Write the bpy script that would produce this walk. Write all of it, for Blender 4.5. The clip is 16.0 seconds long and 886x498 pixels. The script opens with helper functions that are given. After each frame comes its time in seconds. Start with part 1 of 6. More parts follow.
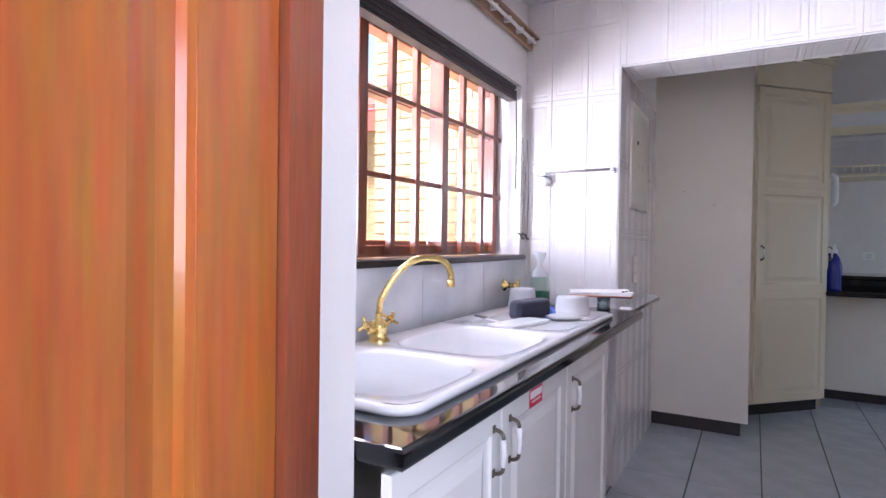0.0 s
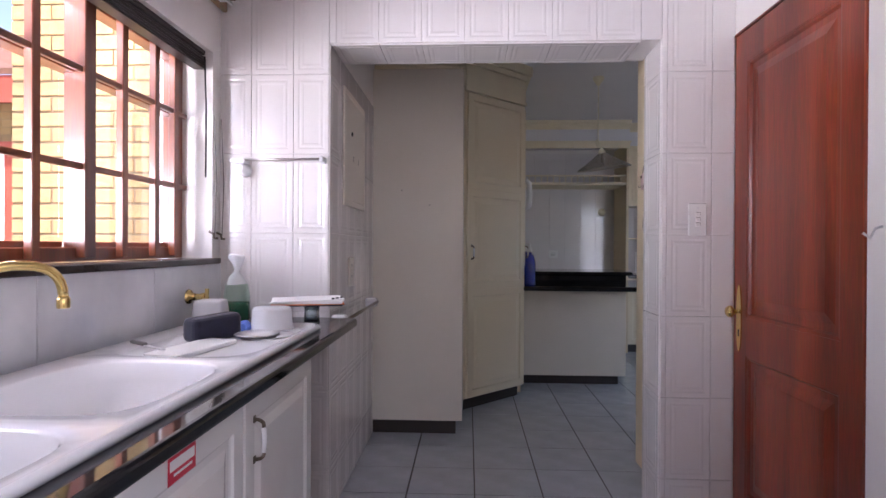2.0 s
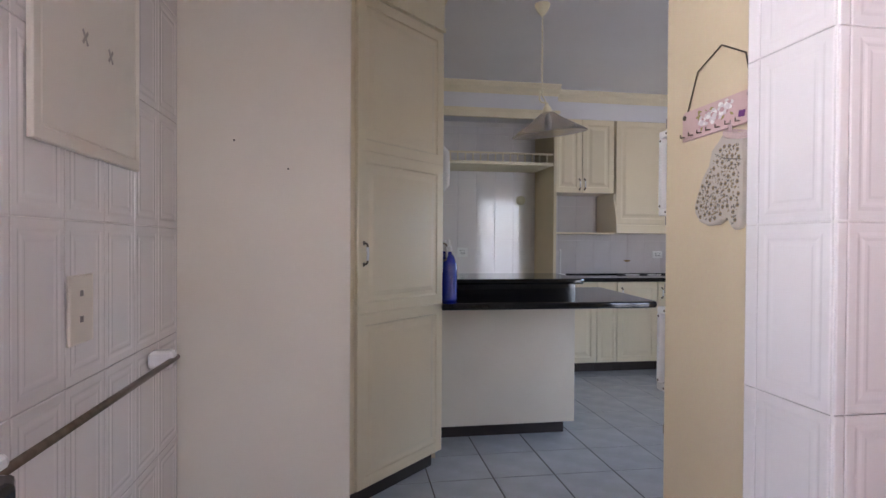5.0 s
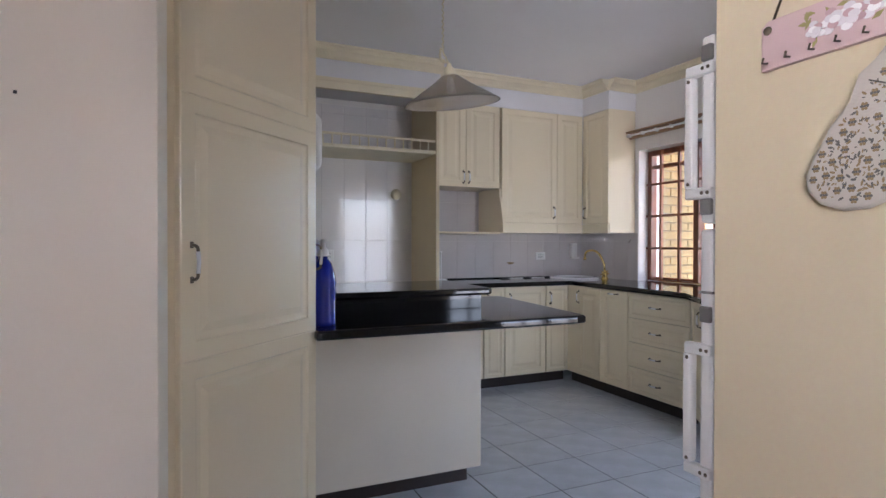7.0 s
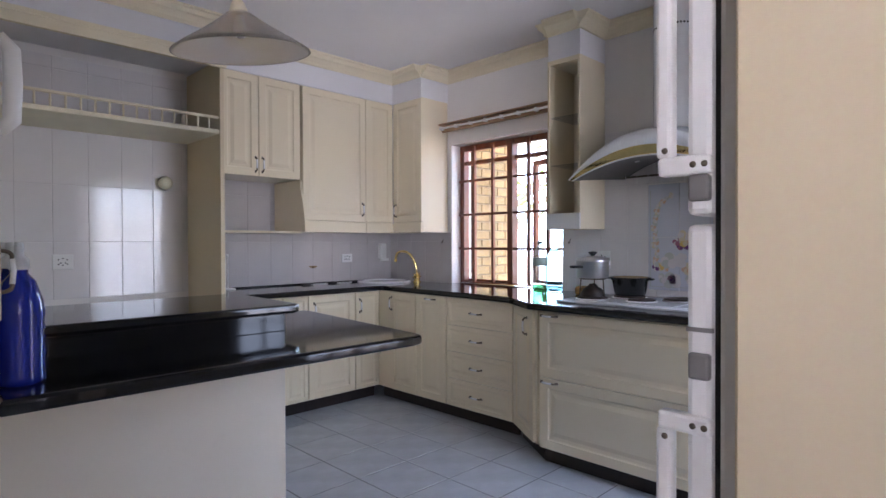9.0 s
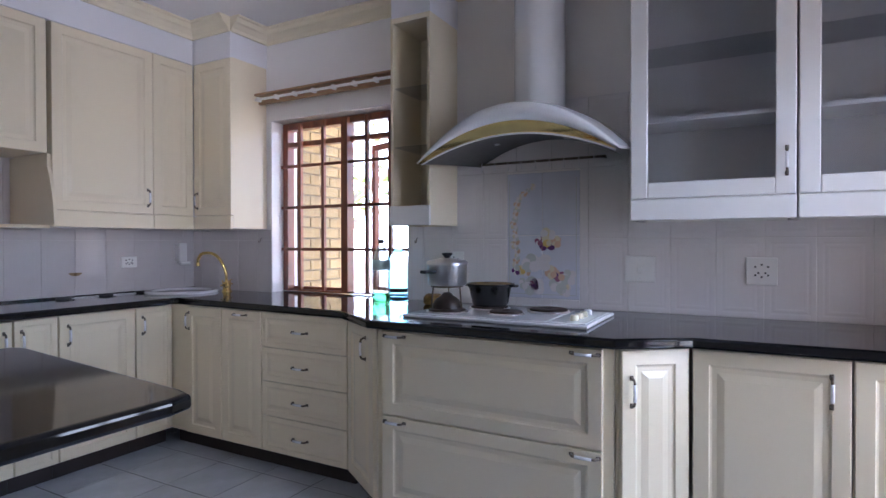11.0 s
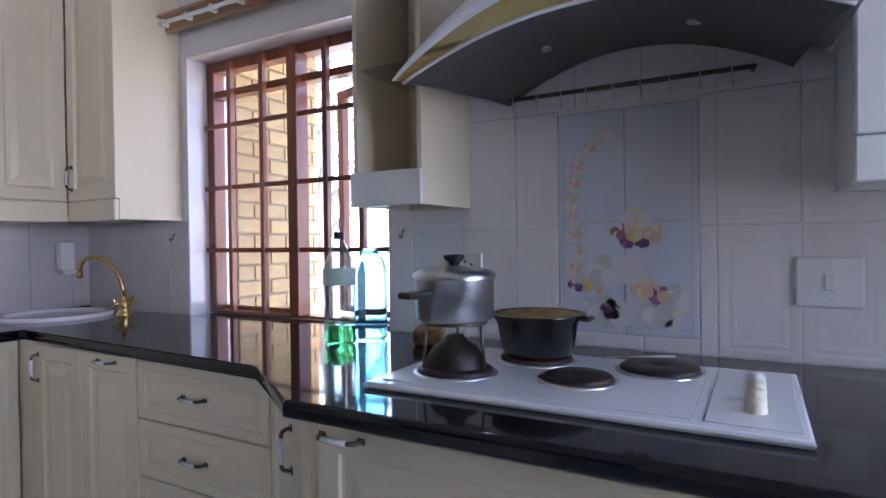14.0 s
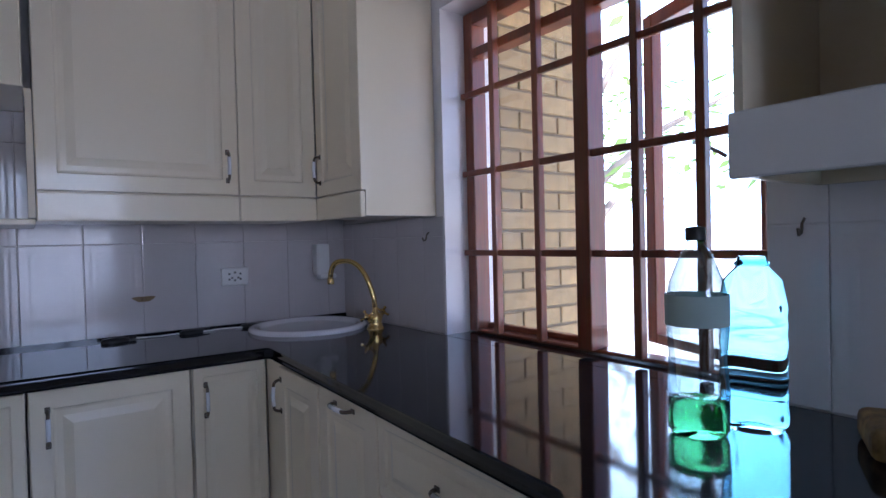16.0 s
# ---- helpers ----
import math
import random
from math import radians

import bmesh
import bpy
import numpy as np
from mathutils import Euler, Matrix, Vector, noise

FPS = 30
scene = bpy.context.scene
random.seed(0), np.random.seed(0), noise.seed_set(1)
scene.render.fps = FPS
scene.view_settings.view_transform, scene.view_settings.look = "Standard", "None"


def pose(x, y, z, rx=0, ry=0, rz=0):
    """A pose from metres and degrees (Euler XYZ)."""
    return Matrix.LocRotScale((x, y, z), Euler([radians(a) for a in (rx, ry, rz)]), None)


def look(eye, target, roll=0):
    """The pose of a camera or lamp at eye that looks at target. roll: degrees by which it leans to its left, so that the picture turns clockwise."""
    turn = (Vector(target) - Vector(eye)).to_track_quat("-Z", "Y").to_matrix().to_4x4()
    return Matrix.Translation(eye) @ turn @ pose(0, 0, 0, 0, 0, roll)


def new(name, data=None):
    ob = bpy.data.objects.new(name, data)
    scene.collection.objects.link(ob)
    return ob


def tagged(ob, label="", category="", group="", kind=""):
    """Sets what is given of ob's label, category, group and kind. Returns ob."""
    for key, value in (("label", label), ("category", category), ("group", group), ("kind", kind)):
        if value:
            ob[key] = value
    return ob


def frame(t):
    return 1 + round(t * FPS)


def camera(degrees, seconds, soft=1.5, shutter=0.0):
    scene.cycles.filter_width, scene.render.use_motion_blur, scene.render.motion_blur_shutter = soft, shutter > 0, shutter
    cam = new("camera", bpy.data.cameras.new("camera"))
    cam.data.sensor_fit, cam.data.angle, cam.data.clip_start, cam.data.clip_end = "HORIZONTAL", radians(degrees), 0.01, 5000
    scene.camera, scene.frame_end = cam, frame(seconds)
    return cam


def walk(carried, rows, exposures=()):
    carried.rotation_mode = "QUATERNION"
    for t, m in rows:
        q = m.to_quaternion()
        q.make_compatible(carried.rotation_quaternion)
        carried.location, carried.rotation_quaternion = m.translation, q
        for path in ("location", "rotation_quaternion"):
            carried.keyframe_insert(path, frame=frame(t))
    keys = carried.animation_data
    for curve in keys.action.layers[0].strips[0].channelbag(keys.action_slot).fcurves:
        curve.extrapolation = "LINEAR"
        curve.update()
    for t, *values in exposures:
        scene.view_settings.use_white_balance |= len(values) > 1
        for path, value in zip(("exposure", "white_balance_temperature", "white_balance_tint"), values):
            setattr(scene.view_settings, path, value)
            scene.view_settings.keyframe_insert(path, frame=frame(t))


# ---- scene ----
U = 0.94                                          # metres in one unit of the plan below
cam = camera(76.2, 16.0)
PATH = [
    (0, (0.5, 0.0, 1.252), (-0.465, 1.751, 1.226), 0.8),
    (0.5, (0.467, 0.059, 1.247), (-0.236, 1.932, 1.227), 0.7),
    (1, (0.464, 0.117, 1.238), (0.03, 2.069, 1.224), 0.6),
    (1.5, (0.498, 0.265, 1.24), (0.265, 2.251, 1.232), 0.5),
    (2, (0.518, 0.449, 1.243), (0.429, 2.447, 1.235), 0.3),
    (2.5, (0.517, 0.698, 1.274), (0.532, 2.698, 1.256), 0.4),
    (3, (0.526, 0.978, 1.252), (0.63, 2.975, 1.234), 0.3),
    (3.5, (0.541, 1.322, 1.26), (0.696, 3.316, 1.237), 0.4),
    (6, (0.456, 2.633, 1.261), (0.981, 4.563, 1.237), 0.2),
    (6.5, (0.516, 2.882, 1.26), (1.181, 4.768, 1.238), 0.2),
    (7, (0.539, 3.088, 1.257), (1.358, 4.912, 1.238), 0.1),
    (7.5, (0.538, 3.257, 1.265), (1.559, 4.977, 1.247), -0.0),
    (8, (0.621, 3.409, 1.258), (1.807, 5.02, 1.237), -0.2),
    (8.5, (0.728, 3.553, 1.265), (2.035, 5.066, 1.244), -0.2),
    (9, (0.81, 3.701, 1.267), (2.221, 5.118, 1.246), -0.2),
    (9.5, (0.9, 3.86, 1.27), (2.43, 5.148, 1.249), -0.2),
    (10, (1.05, 3.982, 1.266), (2.678, 5.144, 1.243), -0.1),
    (12.5, (2.074, 4.504, 1.244), (3.893, 5.337, 1.233), -0.3),
    (13, (2.265, 4.625, 1.24), (4.08, 5.466, 1.228), -0.4),
    (13.5, (2.492, 4.734, 1.254), (4.293, 5.603, 1.234), -0.6),
    (14, (2.669, 4.85, 1.242), (4.416, 5.824, 1.219), -0.7),
    (14.5, (2.794, 5.005, 1.259), (4.466, 6.101, 1.232), -0.8),
    (15, (2.922, 5.176, 1.252), (4.494, 6.412, 1.228), -0.9),
    (15.5, (3.073, 5.339, 1.28), (4.458, 6.782, 1.251), -0.9),
    (16, (3.177, 5.521, 1.269), (4.361, 7.132, 1.237), -1.4),
]
walk(cam, [(t, look(Vector(eye) * U, Vector(target) * U, roll)) for t, eye, target, roll in PATH],
     exposures=((0.0, 1.75, 6100, 26), (0.5, 1.45, 6100, 26), (1.0, 1.3, 6300, 29), (1.5, 1.2, 6500, 30), (2.5, 1.4, 6600, 29), (3.5, 1.75, 6800, 28), (7.0, 2.13, 6600, 25),
                (8.0, 2.25, 6570, 27), (10.0, 2.17, 6260, 29), (12.5, 2.06, 5870, 30), (14.0, 2.08, 5870, 30), (15.0, 1.47, 5670, 29), (15.5, 1.22, 5620, 30), (16.0, 1.25, 5570, 30)))

# ---- world, sun and window light ----
world = bpy.data.worlds.new("sky")
scene.world = world
world.use_nodes = True
wn = world.node_tree.nodes
sky = wn.new("ShaderNodeTexSky")
sky.sky_type, sky.sun_disc = "NISHITA", False
sky.sun_elevation, sky.sun_rotation = radians(52), radians(172)
wn["Background"].inputs["Strength"].default_value = 0.15
world.node_tree.links.new(sky.outputs["Color"], wn["Background"].inputs["Color"])
sun = new("sun", bpy.data.lights.new("sun", "SUN"))
sun.data.energy, sun.data.angle, sun.data.color = 4.6, radians(0.5), (1.0, 0.94, 0.86)
sun.matrix_world = look((0.9, -6.0, 8.0), (0, 0, 0))


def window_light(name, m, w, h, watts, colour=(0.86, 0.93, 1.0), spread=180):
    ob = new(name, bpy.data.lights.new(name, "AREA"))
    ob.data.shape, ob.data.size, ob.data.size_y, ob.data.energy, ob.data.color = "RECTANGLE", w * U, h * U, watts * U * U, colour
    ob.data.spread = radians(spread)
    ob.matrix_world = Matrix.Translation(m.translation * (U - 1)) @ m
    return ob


window_light("skylight_south_window", look((3.485, 3.09, 1.25), (3.1, 5.9, 0.0)), 1.0, 1.75, 4.6, (0.58, 0.79, 1.0), 105)
# added fill lamp, unseen above the scullery window, boosts the sky light there
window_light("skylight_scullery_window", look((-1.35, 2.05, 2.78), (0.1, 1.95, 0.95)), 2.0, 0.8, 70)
# added fill lamp out in the yard, aimed upward like bounce off sunlit paving
window_light("skylight_scullery_yard", look((-1.95, 0.55, 1.35), (1.7, 2.2, 2.2)), 1.3, 1.1, 58, spread=120)
window_light("skylight_entry_window", look((2.2, -0.55, 1.7), (0.0, 0.75, 1.1)), 1.3, 1.25, 20, (0.74, 0.87, 1.0))
# added fill lamp behind the starting point, in the unseen back opening
window_light("skylight_passage_window", look((0.75, -2.0, 1.65), (0.45, 1, 1.4)), 1.35, 1.25, 9)


# ---- materials ----
def material(name, colour, rough=0.5, metal=0.0, spread=0.06, scale=6.0, fine=0.0, fine_scale=180.0, bump=0.0, coat=0.0, trans=0.0,
             stretch=(1, 1, 1), second=None, ior=1.45, by_piece=0.0, sheen=0.0):
    """A painted, stone or metal surface: a base colour with slow and fine variation, gloss that varies a little, and fine relief."""
    mat = bpy.data.materials.new(name)
    mat.use_nodes = True
    n, link = mat.node_tree.nodes, mat.node_tree.links.new
    b = n["Principled BSDF"]
    co = n.new("ShaderNodeTexCoord")
    mp = n.new("ShaderNodeMapping")
    mp.inputs["Scale"].default_value = stretch
    link(co.outputs["Object"], mp.inputs["Vector"])
    slow = n.new("ShaderNodeTexNoise")
    slow.inputs["Scale"].default_value, slow.inputs["Detail"].default_value = scale, 4
    link(mp.outputs["Vector"], slow.inputs["Vector"])
    ramp = n.new("ShaderNodeValToRGB")
    c0 = second or tuple(max(0.0, v * (1 - spread)) for v in colour)
    c1 = tuple(min(1.0, v * (1 + spread)) for v in colour)
    ramp.color_ramp.elements[0].position, ramp.color_ramp.elements[1].position = 0.32, 0.68
    ramp.color_ramp.elements[0].color, ramp.color_ramp.elements[1].color = (*c0, 1), (*c1, 1)
    link(slow.outputs["Fac"], ramp.inputs["Fac"])
    out = ramp.outputs["Color"]
    grain = n.new("ShaderNodeTexNoise")
    grain.inputs["Scale"].default_value, grain.inputs["Detail"].default_value = fine_scale, 3
    link(mp.outputs["Vector"], grain.inputs["Vector"])
    if fine:
        mix = n.new("ShaderNodeMix")
        mix.data_type, mix.blend_type = "RGBA", "OVERLAY"
        mix.inputs[0].default_value = fine
        link(out, mix.inputs[6])
        link(grain.outputs["Color"], mix.inputs[7])
        out = mix.outputs[2]
    if by_piece:
        info = n.new("ShaderNodeObjectInfo")
        geo = n.new("ShaderNodeNewGeometry")
        add = n.new("ShaderNodeMath")
        add.operation = "ADD"
        link(info.outputs["Random"], add.inputs[0])
        link(geo.outputs["Random Per Island"], add.inputs[1])
        rng = n.new("ShaderNodeMapRange")
        rng.inputs[1].default_value, rng.inputs[2].default_value = 0.0, 2.0
        rng.inputs[3].default_value, rng.inputs[4].default_value = 1 - by_piece, 1 + by_piece
        link(add.outputs[0], rng.inputs[0])
        hs = n.new("ShaderNodeHueSaturation")
        link(rng.outputs[0], hs.inputs["Value"])
        link(out, hs.inputs["Color"])
        out = hs.outputs["Color"]
    link(out, b.inputs["Base Color"])
    rr = n.new("ShaderNodeMapRange")
    rr.inputs[3].default_value, rr.inputs[4].default_value = max(0.02, rough * (1 - min(0.2, spread * 3))), min(1.0, rough * (1 + min(0.2, spread * 3)))
    link(slow.outputs["Fac"], rr.inputs[0])
    link(rr.outputs[0], b.inputs["Roughness"])
    b.inputs["Metallic"].default_value, b.inputs["IOR"].default_value = metal, ior
    b.inputs["Coat Weight"].default_value, b.inputs["Coat Roughness"].default_value = coat, 0.08
    b.inputs["Transmission Weight"].default_value = trans
    b.inputs["Sheen Weight"].default_value = sheen
    if bump:
        bp = n.new("ShaderNodeBump")
        bp.inputs["Strength"].default_value, bp.inputs["Distance"].default_value = bump, 0.004
        link(grain.outputs["Fac"], bp.inputs["Height"])
        link(bp.outputs["Normal"], b.inputs["Normal"])
    return mat


def wood(name, dark, light, scale=3.0, rough=0.3, coat=0.4, axis="Z", streak=0.5):
    """Varnished timber with long grain along one axis."""
    mat = bpy.data.materials.new(name)
    mat.use_nodes = True
    n, link = mat.node_tree.nodes, mat.node_tree.links.new
    b = n["Principled BSDF"]
    co, mp = n.new("ShaderNodeTexCoord"), n.new("ShaderNodeMapping")
    mp.inputs["Scale"].default_value = {"Z": (6, 6, 0.5), "Y": (6, 0.5, 6), "X": (0.5, 6, 6)}[axis]
    link(co.outputs["Object"], mp.inputs["Vector"])
    broad, grain = n.new("ShaderNodeTexNoise"), n.new("ShaderNodeTexNoise")
    broad.inputs["Scale"].default_value, broad.inputs["Detail"].default_value, broad.inputs["Distortion"].default_value = scale * 0.45, 3, 0.6
    grain.inputs["Scale"].default_value, grain.inputs["Detail"].default_value = scale * 9, 5
    link(mp.outputs["Vector"], broad.inputs["Vector"])
    link(mp.outputs["Vector"], grain.inputs["Vector"])
    ramp = n.new("ShaderNodeValToRGB")
    ramp.color_ramp.elements[0].position, ramp.color_ramp.elements[1].position = 0.3, 0.72
    ramp.color_ramp.elements[0].color, ramp.color_ramp.elements[1].color = (*dark, 1), (*light, 1)
    link(broad.outputs["Fac"], ramp.inputs["Fac"])
    mix = n.new("ShaderNodeMix")
    mix.data_type, mix.blend_type = "RGBA", "SOFT_LIGHT"
    mix.inputs[0].default_value = streak
    link(ramp.outputs["Color"], mix.inputs[6])
    link(grain.outputs["Color"], mix.inputs[7])
    link(mix.outputs[2], b.inputs["Base Color"])
    b.inputs["Roughness"].default_value, b.inputs["Coat Weight"].default_value, b.inputs["Coat Roughness"].default_value = rough, coat, 0.12
    bp = n.new("ShaderNodeBump")
    bp.inputs["Strength"].default_value, bp.inputs["Distance"].default_value = 0.12, 0.002
    link(grain.outputs["Fac"], bp.inputs["Height"])
    link(bp.outputs["Normal"], b.inputs["Normal"])
    return mat


def glass(name, colour=(1, 1, 1), rough=0.0, ior=1.45):
    mat = bpy.data.materials.new(name)
    mat.use_nodes = True
    b = mat.node_tree.nodes["Principled BSDF"]
    b.inputs["Base Color"].default_value = (*colour, 1)
    b.inputs["Roughness"].default_value, b.inputs["Transmission Weight"].default_value, b.inputs["IOR"].default_value = rough, 1.0, ior
    return mat


def pane_glass(name, tint=(0.96, 0.98, 1.0), rim=3.5, least=0.035):
    """Thin window glass: clear, with a faint mirror on it."""
    mat = bpy.data.materials.new(name)
    mat.use_nodes = True
    n, link = mat.node_tree.nodes, mat.node_tree.links.new
    n.remove(n["Principled BSDF"])
    clear, gloss, mix = n.new("ShaderNodeBsdfTransparent"), n.new("ShaderNodeBsdfGlossy"), n.new("ShaderNodeMixShader")
    clear.inputs["Color"].default_value = (*tint, 1)
    gloss.inputs["Roughness"].default_value = 0.02
    lw = n.new("ShaderNodeLayerWeight")
    lw.inputs["Blend"].default_value = 0.5
    power = n.new("ShaderNodeMath")
    power.operation = "POWER"
    power.inputs[1].default_value = rim
    link(lw.outputs["Facing"], power.inputs[0])
    rng = n.new("ShaderNodeMapRange")
    rng.inputs[3].default_value, rng.inputs[4].default_value = least, 0.75
    link(power.outputs[0], rng.inputs[0])
    link(rng.outputs[0], mix.inputs[0])
    link(clear.outputs[0], mix.inputs[1])
    link(gloss.outputs[0], mix.inputs[2])
    link(mix.outputs[0], n["Material Output"].inputs["Surface"])
    return mat


def leaf_material(name):
    """Thin green leaves that let some daylight through."""
    mat = material(name, (0.10, 0.19, 0.04), 0.5, spread=0.3, scale=2, by_piece=0.4)
    n, link = mat.node_tree.nodes, mat.node_tree.links.new
    b = n["Principled BSDF"]
    through_leaf, mix = n.new("ShaderNodeBsdfTranslucent"), n.new("ShaderNodeMixShader")
    through_leaf.inputs["Color"].default_value = (0.30, 0.46, 0.10, 1)
    mix.inputs[0].default_value = 0.5
    link(b.outputs[0], mix.inputs[1])
    link(through_leaf.outputs[0], mix.inputs[2])
    link(mix.outputs[0], n["Material Output"].inputs["Surface"])
    return mat


